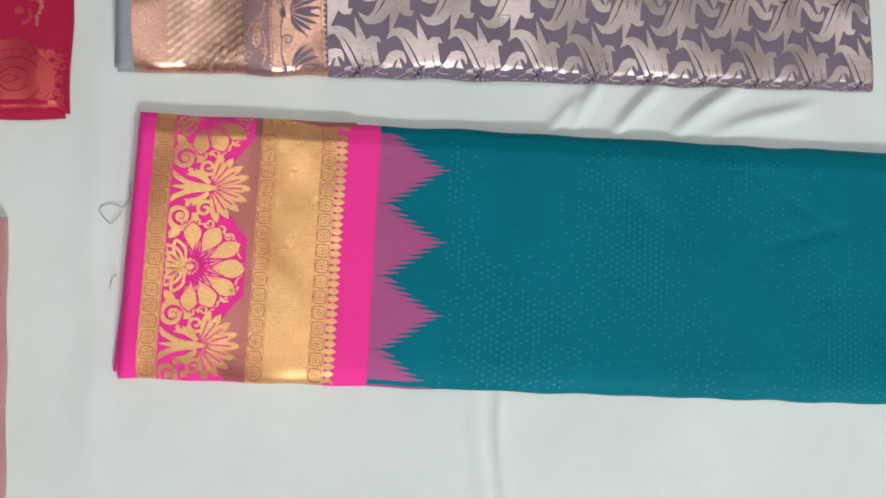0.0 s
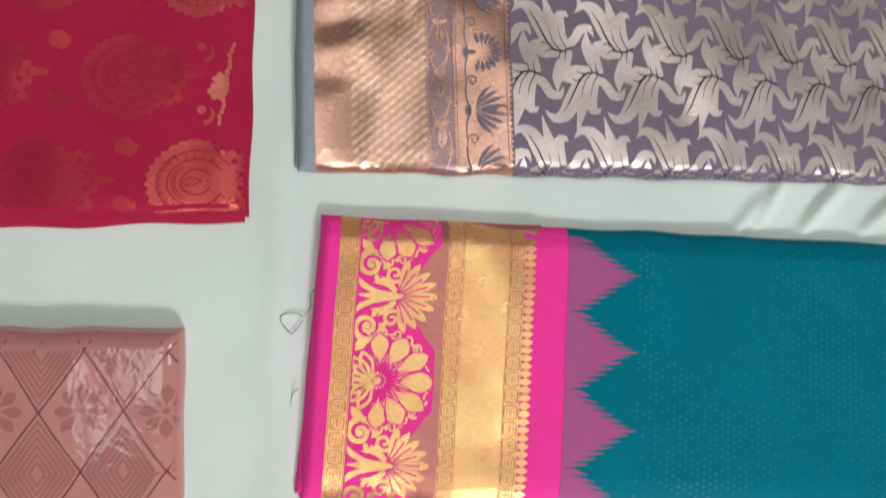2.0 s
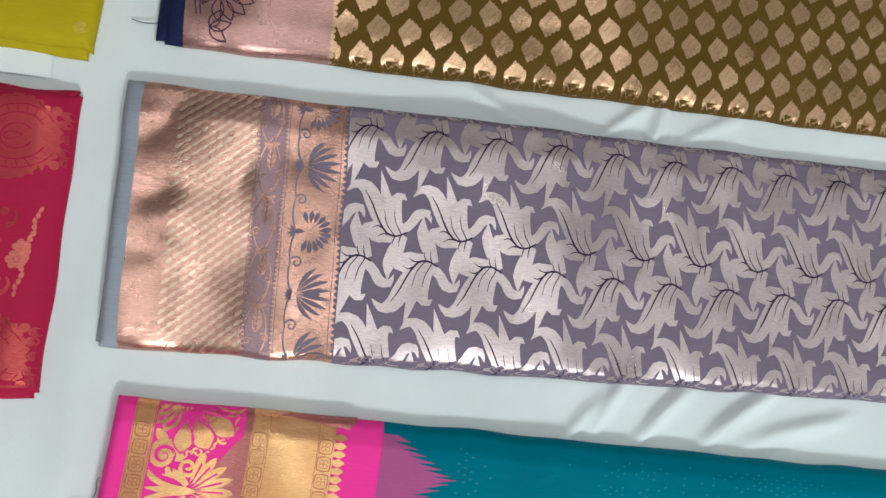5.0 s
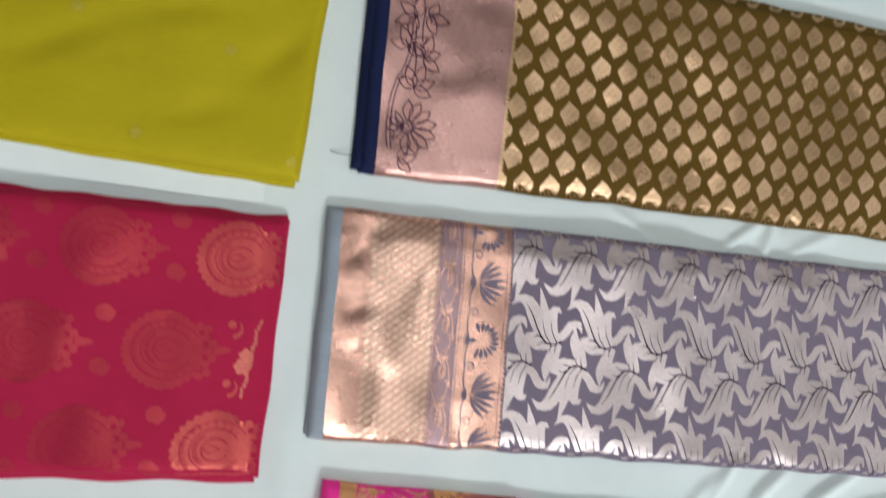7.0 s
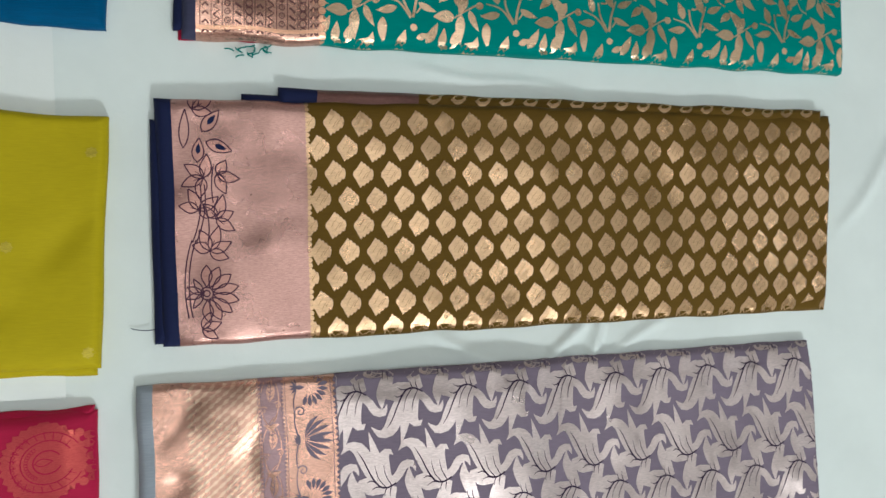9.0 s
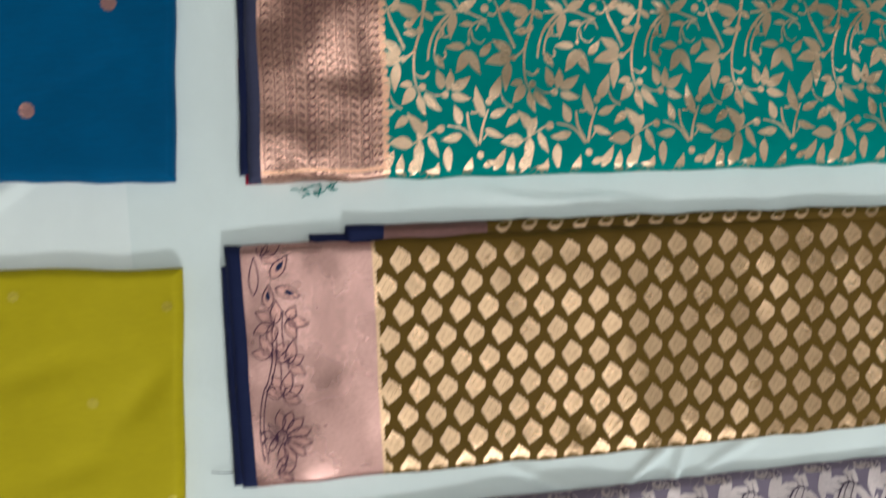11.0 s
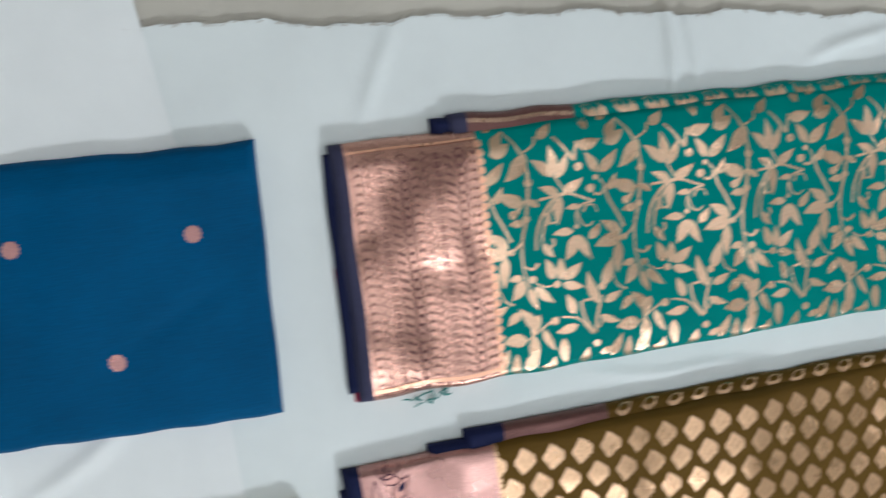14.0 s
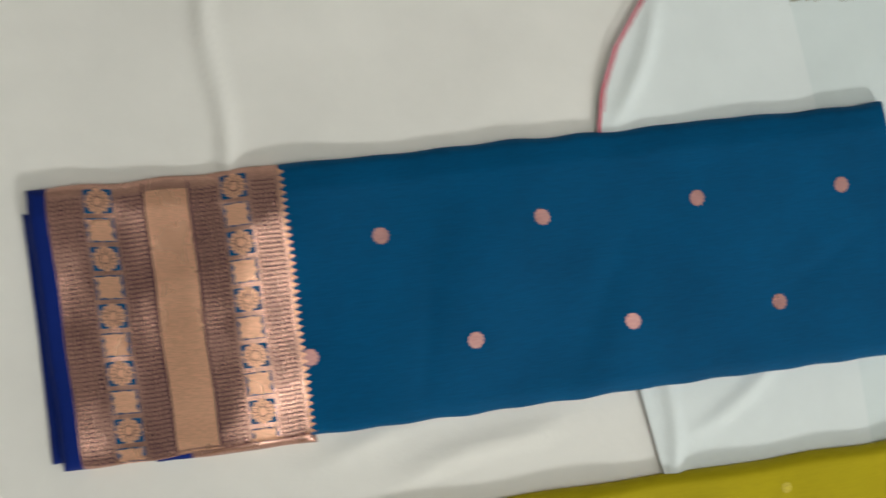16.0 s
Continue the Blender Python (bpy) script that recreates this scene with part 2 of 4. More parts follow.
def panel(name, cl, s0, s1, mat, parent, r0=0.0, r1=None, lift=0.0, label="", step=0.005):
    r1 = cl.W if r1 is None else r1
    a, b = lines(s0, s1, step, cl.L), lines(r0, r1, step, cl.W)
    s, r = np.meshgrid(a, b, indexing="ij")
    return mesh_object(name, cl.at(s, r, lift).reshape(-1, 3), grid_faces(len(a), len(b)), mat, parent, label)


def saree(label, group="folded sarees laid out in two columns"):
    return tagged(new("saree"), label, "saree", group)


# ---------- the setting ----------
floor = tagged(box("floor", -3.5, 4.5, -3.5, 4.5, -0.06, -0.006, "floor_tile"), "beige floor under the spread cloths", "floor", kind="structure")
ceiling = tagged(box("ceiling", -3.5, 4.5, -3.5, 4.5, 3.6, 3.7, "wall_paint"), "plain white ceiling", "ceiling", kind="structure")
for nm, x0, x1, y0, y1 in (("wall_north", -3.6, 4.6, 4.5, 4.6), ("wall_west", -3.6, -3.5, -3.5, 4.5)):
    tagged(box(nm, x0, x1, y0, y1, -0.06, 3.7, "wall_paint"), "plain white wall", "wall", kind="structure")
south = tagged(new("wall_south"), "plain white wall with a high window opening", "wall", kind="structure")
for x0, x1, z0, z1 in ((-3.6, 0.6, -0.06, 3.7), (2.2, 4.6, -0.06, 3.7), (0.6, 2.2, -0.06, 2.6), (0.6, 2.2, 3.5, 3.7)):
    box("wall_panel", x0, x1, -3.6, -3.5, z0, z1, "wall_paint", south)
east = tagged(new("wall_east"), "plain white wall with a broad window opening", "wall", kind="structure")
for y0, y1, z0, z1 in ((-3.5, 0.15, -0.06, 3.7), (1.45, 4.5, -0.06, 3.7), (0.15, 1.45, -0.06, 2.15), (0.15, 1.45, 3.25, 3.7)):
    box("wall_panel", 4.5, 4.6, y0, y1, z0, z1, "wall_paint", east)


def spread_cloth(name, xf0, xf1, yf0, yf1, folds, mat, base, label, nx, ny, seed=0):
    """A sheet spread on the floor; folds are (x, y, turn, half length, half width, height)."""
    rnd = np.random.RandomState(seed)
    waves = [(rnd.uniform(-14, 14), rnd.uniform(-14, 14), rnd.uniform(0, 6.3)) for _ in range(8)]
    u, v = np.meshgrid(np.linspace(0, 1, nx), np.linspace(0, 1, ny), indexing="ij")
    y = yf0(u) * (1 - v) + yf1(u) * v
    x = xf0(y) * (1 - u) + xf1(y) * u
    y = yf0(u) * (1 - v) + yf1(x) * v
    z = base(x, y) + 0.00022 * sum(np.sin(a * x + b * y + f) for a, b, f in waves)
    for fx, fy, turn, long, wide, high in folds:
        a = (x - fx) * math.cos(turn) + (y - fy) * math.sin(turn)
        b = -(x - fx) * math.sin(turn) + (y - fy) * math.cos(turn) + 0.004 * np.sin(a * 30 + fx * 9)
        z = z + 2.1 * high * np.exp(-((a / long) ** 4)) * np.exp(-((b / wide) ** 2))
    ob = mesh_object(name, np.stack([x, y, z], -1).reshape(-1, 3), grid_faces(nx, ny), mat)
    return tagged(ob, label, "cloth")


def frayed(x):
    k = 0.003 * np.sin(29 * x + 1) + 0.002 * np.sin(63 * x) + 0.001 * np.sin(150 * x + 2) + 0.0008 * np.sin(320 * x)
    return np.interp(x, [-1.0, -0.3, -0.05, 0.13, 0.58, 0.74, 0.93, 1.6], [1.6, 1.556, 1.532, 1.527, 1.483, 1.459, 1.455, 1.44]) + k


FOLDS = [
    (0.28, -0.17, 1.55, 0.13, 0.006, 0.0042), (0.255, -0.17, 1.6, 0.13, 0.009, 0.002), (0.36, 0.285, 0.75, 0.05, 0.008, 0.004),
    (0.40, 0.31, 0.9, 0.04, 0.007, 0.005), (0.47, 0.305, 0.75, 0.05, 0.008, 0.006), (0.57, 0.31, 0.65, 0.06, 0.008, 0.006),
    (0.65, 0.30, 0.35, 0.07, 0.009, 0.005), (0.40, 0.66, 0.6, 0.05, 0.007, 0.004), (0.45, 0.665, 1.2, 0.035, 0.007, 0.005),
    (0.25, 0.655, -0.5, 0.07, 0.008, 0.003), (0.52, 0.665, 0.5, 0.05, 0.007, 0.003), (0.335, 1.48, 1.5, 0.07, 0.007, 0.004),
    (0.365, 1.48, 1.6, 0.06, 0.006, 0.003), (0.6, 1.44, 0.25, 0.07, 0.008, 0.003), (0.72, 1.42, 0.7, 0.05, 0.007, 0.003),
    (0.3, 1.04, -0.1, 0.12, 0.006, 0.002), (-0.2, 0.12, 1.57, 0.3, 0.02, 0.002), (0.95, 0.9, 0.9, 0.1, 0.01, 0.003),
    (-0.05, 1.47, 1.2, 0.06, 0.01, 0.002),
]
sheet = spread_cloth("cloth", lambda y: 0 * y - 0.78, lambda y: 0 * y + 1.7, lambda u: 0 * u - 0.55, frayed, FOLDS, "white_cotton", lambda x, y: 0 * x,
             "white cotton sheet with frayed edge spread creased on the floor", 420, 330, 3)

rnd = random.Random(31)
pts, quads = [], []
for k in range(260):
    x = rnd.uniform(-0.35, 1.25)
    y, a, n = float(frayed(np.array(x))) - 0.004, 1.57 + rnd.uniform(-1.3, 1.3), rnd.uniform(0.005, 0.013)
    q, dx, dy = len(pts), math.cos(a), math.sin(a)
    for t in (0, 0.5, 1):
        px, py, pz = x + dx * n * t + 0.002 * t * t, y + dy * n * t, 0.004 - 0.004 * t
        pts += [(px - dy * 0.0005, py + dx * 0.0005, pz), (px + dy * 0.0005, py - dx * 0.0005, pz)]
    quads += [(q, q + 1, q + 3, q + 2), (q + 2, q + 3, q + 5, q + 4)]
tagged(mesh_object("fringe", pts, quads, "fringe_thread", sheet, "loose grey-brown threads along the torn edge"), kind="stuff")


def hem(y):
    return np.interp(y, [0.5, 0.64, 0.99, 1.09, 1.25, 1.42, 1.47, 1.52, 1.58, 1.7, 1.9], [-0.585, -0.59, -0.574, -0.588, -0.602, -0.597, -0.586, -0.562, -0.514, -0.42, -0.3])


spread_cloth("cloth", lambda y: 0 * y - 1.9, lambda y: np.where(y > 0.66, hem(y) + 0.03, -0.62), lambda u: 0 * u - 0.55, lambda x: 0 * x + 1.95,
             [(-1.04, 1.54, 1.57, 0.2, 0.01, 0.004), (-0.9, 1.1, 0.2, 0.1, 0.01, 0.002), (-0.8, 1.06, 0.15, 0.1, 0.012, 0.003)],
             "warm_cotton", lambda x, y: 0 * x + 0.0035, "off-white cotton sheet spread on the floor", 200, 260, 5)
over = spread_cloth("cloth", hem, lambda y: np.interp(y, [0.6, 1.42, 1.58, 1.9], [-0.27, -0.296, -0.316, -0.28]), lambda u: 0 * u + 0.62, lambda x: 0 * x + 1.88,
                    [(-0.53, 1.5, 1.1, 0.08, 0.012, 0.003), (-0.555, 1.05, 1.57, 0.09, 0.01, 0.003), (-0.45, 1.07, 0.5, 0.08, 0.012, 0.002)],
                    "bright_cotton", lambda x, y: np.interp(x, [-0.62, -0.56, -0.45, -0.25], [0.011, 0.0085, 0.006, 0.0024]),
                    "white cotton cloth with a red-striped hem over other sheets", 90, 330, 7)
for off, wide in ((0.0005, 0.0045), (0.0078, 0.0014)):
    ys = np.linspace(1.2, 1.86, 160)
    pts = [(hem(y) + q, y, 0.0125 - 0.3 * off + 0.001 * math.sin(y * 30)) for y in ys for q in (off, off + wide)]
    mesh_object("hem_stripe", pts, [(2 * i, 2 * i + 1, 2 * i + 3, 2 * i + 2) for i in range(159)], "pink_stripe", over, "red woven stripe along the hem")

# ---------- the sarees ----------
class Weave:
    """Woven figures, gathered as narrow strips in the saree's own plane (s along, r across) and laid on its surface."""

    def __init__(self):
        self.v, self.f = [], []

    def strip(self, left, right):
        a, b, k = np.array(left, float), np.array(right, float), len(self.v)
        n, m = len(a), max(2, int(np.linalg.norm(a - b, axis=1).max() / 0.006) + 2)
        for t in range(n):
            for q in np.linspace(0, 1, m):
                self.v.append(tuple(a[t] * (1 - q) + b[t] * q))
        self.f += [(k + i * m + j, k + i * m + j + 1, k + (i + 1) * m + j + 1, k + (i + 1) * m + j) for i in range(n - 1) for j in range(m - 1)]

    def leaf(self, s, r, ang, long, wide, bend=0.0, n=6, p=0.8, fat=1.0):
        t = np.linspace(0, 1, n + 1)
        head = ang + bend * t
        mid = np.stack([np.cos(head), np.sin(head)], 1) * long / n
        mid = np.vstack([[0, 0], np.cumsum(mid[:-1], 0)]) + (s, r)
        w = (wide / 2 * np.sin(np.pi * t**p).clip(0) ** fat).clip(0.0001)[:, None]
        side = np.stack([-np.sin(head), np.cos(head)], 1)
        self.strip(mid + side * w, mid - side * w)
        return mid[-1]

    def ribbon(self, pts, widths, unit, n=11):
        """A smooth band through a few points with a width at each."""
        p = np.array(pts, float)
        d = np.r_[0, np.cumsum(np.linalg.norm(np.diff(p, axis=0), axis=1))]
        g = np.gradient(p, d, axis=0)
        t = np.linspace(0, d[-1], n)
        k = np.searchsorted(d, t, side="right").clip(1, len(d) - 1) - 1
        h = (d[k + 1] - d[k])[:, None]
        q = ((t - d[k]) / h[:, 0])[:, None]
        mid = (2 * q**3 - 3 * q**2 + 1) * p[k] + (q**3 - 2 * q**2 + q) * h * g[k] + (3 * q**2 - 2 * q**3) * p[k + 1] + (q**3 - q**2) * h * g[k + 1]
        head = np.gradient(mid, axis=0)
        head /= np.linalg.norm(head, axis=1, keepdims=True) + 1e-9
        half = np.interp(t, d, widths)[:, None] * unit / 2
        side = np.stack([-head[:, 1], head[:, 0]], 1)
        self.strip(mid + side * half, mid - side * half)

    def stroke(self, pts, w0, w1=None):
        pts = np.array(pts, float)
        d = np.gradient(pts, axis=0)
        d /= np.linalg.norm(d, axis=1, keepdims=True) + 1e-9
        w = np.linspace(w0, w0 if w1 is None else w1, len(pts))[:, None] / 2
        side = np.stack([-d[:, 1], d[:, 0]], 1)
        self.strip(pts + side * w, pts - side * w)

    def arc(self, s, r, ang, long, bend, w0, w1=None, n=8):
        head = ang + bend * np.linspace(0, 1, n + 1)
        mid = np.vstack([[0, 0], np.cumsum(np.stack([np.cos(head), np.sin(head)], 1)[:-1] * long / n, 0)]) + (s, r)
        self.stroke(mid, w0, w1)
        return mid, head

    def outline(self, s, r, ang, long, wide, w, bend=0.0, n=8, p=0.8):
        t = np.linspace(0, 1, n + 1)
        head = ang + bend * t
        mid = np.vstack([[0, 0], np.cumsum(np.stack([np.cos(head), np.sin(head)], 1)[:-1] * long / n, 0)]) + (s, r)
        side = np.stack([-np.sin(head), np.cos(head)], 1) * (wide / 2 * np.sin(np.pi * t**p))[:, None]
        self.stroke(mid + side, w)
        self.stroke(mid - side, w)

    def disc(self, s, r, rad, lobes=0, n=8, deep=0.15, turn=0.0):
        a = np.linspace(-np.pi / 2, np.pi / 2, n + 1)
        b = np.pi - a

        def rim(t):
            q = rad * (1 - deep + deep * np.abs(np.cos(lobes * t / 2 + turn))) if lobes else rad
            return np.stack([s + q * np.cos(t), r + q * np.sin(t)], 1)

        self.strip(rim(a), rim(b))

    def ring(self, s, r, rad, w, squash=1.0, n=10):
        t = np.linspace(0, 2 * np.pi, n + 1)
        self.stroke(np.stack([s + rad * np.cos(t), r + rad * squash * np.sin(t)], 1), w)

    def spiral(self, s, r, ang, rad, turns, w0, w1, way=1, n=16):
        t = np.linspace(0, 1, n + 1)
        a, q = ang + way * turns * 2 * np.pi * t, rad * (1 - 0.85 * t)
        self.stroke(np.stack([s + q * np.cos(a), r + q * np.sin(a)], 1), w0, w1)

    def rect(self, s0, s1, r0, r1):
        if s1 - s0 > r1 - r0:
            t = np.linspace(s0, s1, max(2, int((s1 - s0) / 0.005) + 1))
            self.strip([(q, r1) for q in t], [(q, r0) for q in t])
        else:
            t = np.linspace(r0, r1, max(2, int((r1 - r0) / 0.005) + 1))
            self.strip([(s0, q) for q in t], [(s1, q) for q in t])

    def lay(self, name, cl, mat, parent, lift=0.0004, s0=0.0, s1=None, edge=0.0008, label="", kind=""):
        v = np.array(self.v)
        s, r = v[:, 0].clip(s0, cl.L - edge if s1 is None else s1), v[:, 1].clip(edge, cl.W - edge)
        ob = mesh_object(name, cl.at(s, r, lift), self.f, mat, parent, label)
        bm = bmesh.new()
        bm.from_mesh(ob.data)
        bmesh.ops.recalc_face_normals(bm, faces=bm.faces)
        down = [f for f in bm.faces if f.normal.z < 0]
        bmesh.ops.reverse_faces(bm, faces=down)
        bm.to_mesh(ob.data)
        bm.free()
        return tagged(ob, kind=kind)


def lower_fold(cl, cols, parent):
    """A lower layer of the same folded saree that peeks out beyond the top one."""
    for a, b, m in cols:
        if a < cl.L:
            panel("lower_fold", cl, a, min(b, cl.L), m, parent, step=0.01)


# --- teal saree with a magenta and gold end piece ---
TEAL = Cloth((-0.171, -0.028), (0.84, -0.083), (0.86, 0.254), (-0.152, 0.281), seed=1, rknots=[(0, -0.012), (0.05, -0.003), (0.1, 0), (0.92, 0), (1, -0.010)],
             creases=[(0.62, 0.24, -0.7, 0.05, 0.008, 0.003), (0.86, 0.21, 0.25, 0.07, 0.007, 0.003), (0.85, 0.24, -0.5, 0.06, 0.006, 0.003),
                      (0.88, 0.13, 0.1, 0.03, 0.006, 0.002), (0.5, 0.1, 1.5, 0.2, 0.03, 0.001), (0.2, 0.12, 1.2, 0.05, 0.03, 0.002)])


def teal_saree():
    th = saree("teal silk saree with magenta and gold brocade end piece")
    lower_fold(Cloth((-0.176, -0.02), (0.835, -0.075), (0.855, 0.256), (-0.152, 0.268), 0.014, 11), [(0, 0.25, "magenta_silk"), (0.25, 9, "teal_silk")], th)
    lower_fold(Cloth((-0.03, 0.2), (0.1, 0.2), (0.1, 0.2755), (-0.03, 0.2775), 0.019, 12), [(0, 9, "rose_zari")], th)
    c = TEAL
    panel("selvedge", c, 0, 0.020, "magenta_silk", th)
    panel("chain_band", c, 0.020, 0.042, "dull_gold_zari", th)
    panel("floral_band", c, 0.042, 0.134, "magenta_silk", th)
    panel("rose_band", c, 0.134, 0.142, "rose_zari", th)
    gold = panel("gold_band", c, 0.142, 0.232, "gold_zari", th, label="gold metal-thread brocade band")
    panel("magenta_band", c, 0.232, 0.284, "magenta_silk", th, label="plain magenta silk band")
    panel("body", c, 0.284, c.L, "teal_silk", th)
    w = Weave()
    # rose ground steps behind the scrolls
    for r0 in (0.0415, 0.2325):
        for k in range(40):
            w.rect(0.134 - 0.040 * (1 - abs(k - 19.5) / 20) ** 0.8, 0.1345, r0 - 0.060 + k * 0.003, r0 - 0.057 + k * 0.003)
    w.lay("rose_ground", c, "rose_zari", th, 0.0003, kind="stuff")
    w, v = Weave(), Weave()
    for r0 in (0.136, 0.327):
        for deg, long, wide in ((93, 0.042, 0.0205), (59, 0.044, 0.0225), (28, 0.050, 0.0205), (-2, 0.051, 0.0235), (-32, 0.050, 0.0205), (-61, 0.044, 0.0225), (-91, 0.042, 0.020)):
            a = radians(deg)
            s1, r1 = 0.074 + 0.011 * math.cos(a), r0 + 0.013 * math.sin(a)
            w.leaf(s1, r1, a, long, wide, 0, 12, 1.7, 0.55)
            v.outline(s1, r1, a, long, wide * 1.04, 0.0017, 0, 12, 1.7)
            for q in (-0.22, 0.22):
                v.arc(s1, r1, a + q * 0.4, long * 0.45, q, 0.0009, 0.0005, 5)
        for deg in (112, 134, 156, 180, 204, 226, 248):
            a = radians(deg)
            w.outline(0.066, r0, a, 0.034, 0.0135, 0.0036, 0, 10, 1.3)
        for deg in range(-100, 101, 25):
            a = radians(deg)
            v.outline(0.073 + 0.004 * math.cos(a), r0 + 0.004 * math.sin(a), a, 0.021, 0.0058, 0.0016)
        v.ring(0.071, r0, 0.005, 0.0012)
        w.disc(0.071, r0, 0.010, 0, 8)
        for way in (1, -1):
            for k, (ds, dr) in enumerate(((0.062, 0.055), (0.075, 0.056), (0.090, 0.053), (0.103, 0.046), (0.113, 0.036), (0.121, 0.024))):
                w.spiral(ds, r0 + way * dr, 1.5 + k, 0.0062, 1.2, 0.0026, 0.0018, way)
                w.arc(ds + 0.003, r0 + way * (dr - 0.003), -way * 0.3 * k, 0.011, way * 0.9, 0.0022, 0.0018, 5)
    for r0 in (0.0415, 0.2325):
        w.leaf(0.038, r0, 0, 0.060, 0.011, 0, 9, 1.4)
        for k in range(-4, 5):
            a = k * 0.31
            w.leaf(0.086 + 0.006 * math.cos(a), r0 + 0.0024 * k, a, 0.044 - 0.0024 * abs(k), 0.0098, 0.02 * k, 9, 1.5, 0.7)
            v.arc(0.088 + 0.006 * math.cos(a), r0 + 0.0024 * k, a, 0.030 - 0.002 * abs(k), 0.01 * k, 0.0010, 0.0022, 6)
        for way in (1, -1):
            # a volute: a broad curled head whose tail runs into the palmette
            w.spiral(0.056, r0 + way * 0.036, -way * 0.3, 0.0175, 1.5, 0.0080, 0.0050, way, 30)
            w.disc(0.056, r0 + way * 0.036, 0.0050, 0, 7)
            stalk = [(0.060, r0 + way * 0.020), (0.074, r0 + way * 0.016), (0.086, r0 + way * 0.006)]
            w.ribbon(stalk, [0.010, 0.009, 0.005], 1.0)
            rim = [(0.041, r0 + way * 0.060), (0.036, r0 + way * 0.040), (0.040, r0 + way * 0.020), (0.058, r0 + way * 0.007), (0.082, r0 + way * 0.002)]
            w.ribbon(rim, [0.003, 0.0065, 0.007, 0.006, 0.004], 1.0, 16)
            w.spiral(0.083, r0 + way * 0.026, -way * 0.5, 0.0105, 1.3, 0.0046, 0.0030, -way, 18)
            w.leaf(0.045, r0 + way * 0.064, -way * 0.9, 0.024, 0.011)
            w.leaf(0.040, r0 + way * 0.006, way * 1.9, 0.017, 0.011)
            v.spiral(0.056, r0 + way * 0.036, -way * 0.3, 0.0130, 1.4, 0.0014, 0.0010, way, 26)
            for k in range(6):
                a = -way * (2.6 - k * 0.42)
                v.leaf(0.056 + 0.021 * math.cos(a), r0 + way * 0.036 + 0.021 * math.sin(a), a + 3.1, 0.006, 0.0022)
    w.lay("scrollwork", c, "gold_zari", th, 0.0006, 0.0435, 0.1335, label="gold scroll and flower figures", kind="stuff")
    v.lay("scroll_tracery", c, "magenta_silk", th, 0.0009, 0.0435, 0.1335, kind="stuff")
    w = Weave()
    for col in (0.031, 0.1515, 0.2225):
        for k in range(16):
            r0 = 0.011 + k * 0.0188
            a = np.linspace(0, 2 * np.pi, 17)
            q = 0.0074 / np.maximum(np.abs(np.cos(a)), np.abs(np.sin(a))) ** 0.6
            w.stroke(np.stack([col + q * np.cos(a), r0 + 1.06 * q * np.sin(a)], 1), 0.0014)
            for a in (0.785, 2.356, 3.927, 5.498):
                w.ring(col + 0.0032 * math.cos(a), r0 + 0.0032 * math.sin(a), 0.0024, 0.0007, 1.0, 7)
    for q in (0.021, 0.0405, 0.1425, 0.1605, 0.2135, 0.2315):
        w.rect(q, q + 0.0007, 0, c.W)
    w.lay("chain_tracery", c, "dark_rose_zari", th, 0.0005, 0.02, 0.232, kind="stuff")
    w = Weave()
    for k in range(34):
        r0 = 0.004 + k * 0.0091
        w.leaf(0.2315, r0, 0, 0.0135, 0.0085, 0, 6, 0.9)
        w.rect(0.2315, 0.2365, r0 - 0.003, r0 + 0.003)
    w.lay("scalloped_edge", c, "gold_zari", th, 0.0005, 0.2315, 0.26, kind="stuff")
    pitch = 0.09
    for k in range(4):
        w, tip = Weave(), -0.002 + k * pitch
        rim = []
        for j in range(-6, 7):
            r0, reach = tip + j * 0.0069, 0.366 - abs(j) * 0.0096
            lean = 0 if j == 0 else math.copysign(0.0026, j)
            low = reach - (0.0225 if j <= 0 else 0.013)
            rim += [(low, r0 - 0.0034), (reach + 0.007, r0 - lean)]
        rim.append((0.300, tip + pitch / 2))
        w.strip(rim, [(0.2838, r) for _, r in rim])
        w.lay("temple_spike", c, "mauve_silk", th, 0.0005, 0.2838, label="mauve saw-edged temple spike")
    w = Weave()
    rnd = random.Random(4)
    for i in range(84):
        for j in range(38):
            s0, r0 = 0.37 + i * 0.0075, 0.006 + j * 0.008 + (i % 2) * 0.004
            if 0.5 + 0.5 * math.sin(s0 * 21 + 1.3) * math.cos(r0 * 14 + s0 * 6) > rnd.random() * 0.9 + 0.15:
                w.leaf(s0, r0, 0.3, 0.0042, 0.0026, 0, 3)
    w.lay("jacquard", c, "teal_jacquard", th, 0.0003, kind="stuff")


teal_saree()

# --- dusty purple saree with silver acanthus leaves ---
LAV = Cloth((-0.180, 0.334), (0.806, 0.345), (0.803, 0.645), (-0.187, 0.627), seed=2,
            knots=[(0, -0.004), (0.25, 0.003), (0.505, 0.010), (0.512, 0.0095), (0.545, 0.004), (0.59, 0.0005), (0.68, -0.001), (1, -0.004)],
            rknots=[(0, -0.006), (0.07, -0.001), (0.12, 0), (0.868, 0), (0.878, -0.0006), (1, -0.009)],
            creases=[(0.1, 0.08, 0.5, 0.03, 0.02, 0.004), (0.045, 0.17, 0.3, 0.03, 0.016, 0.004), (0.04, 0.11, 0.1, 0.03, 0.018, 0.004), (0.13, 0.2, 1.2, 0.04, 0.015, 0.003), (0.035, 0.24, 0.8, 0.03, 0.014, 0.004)])


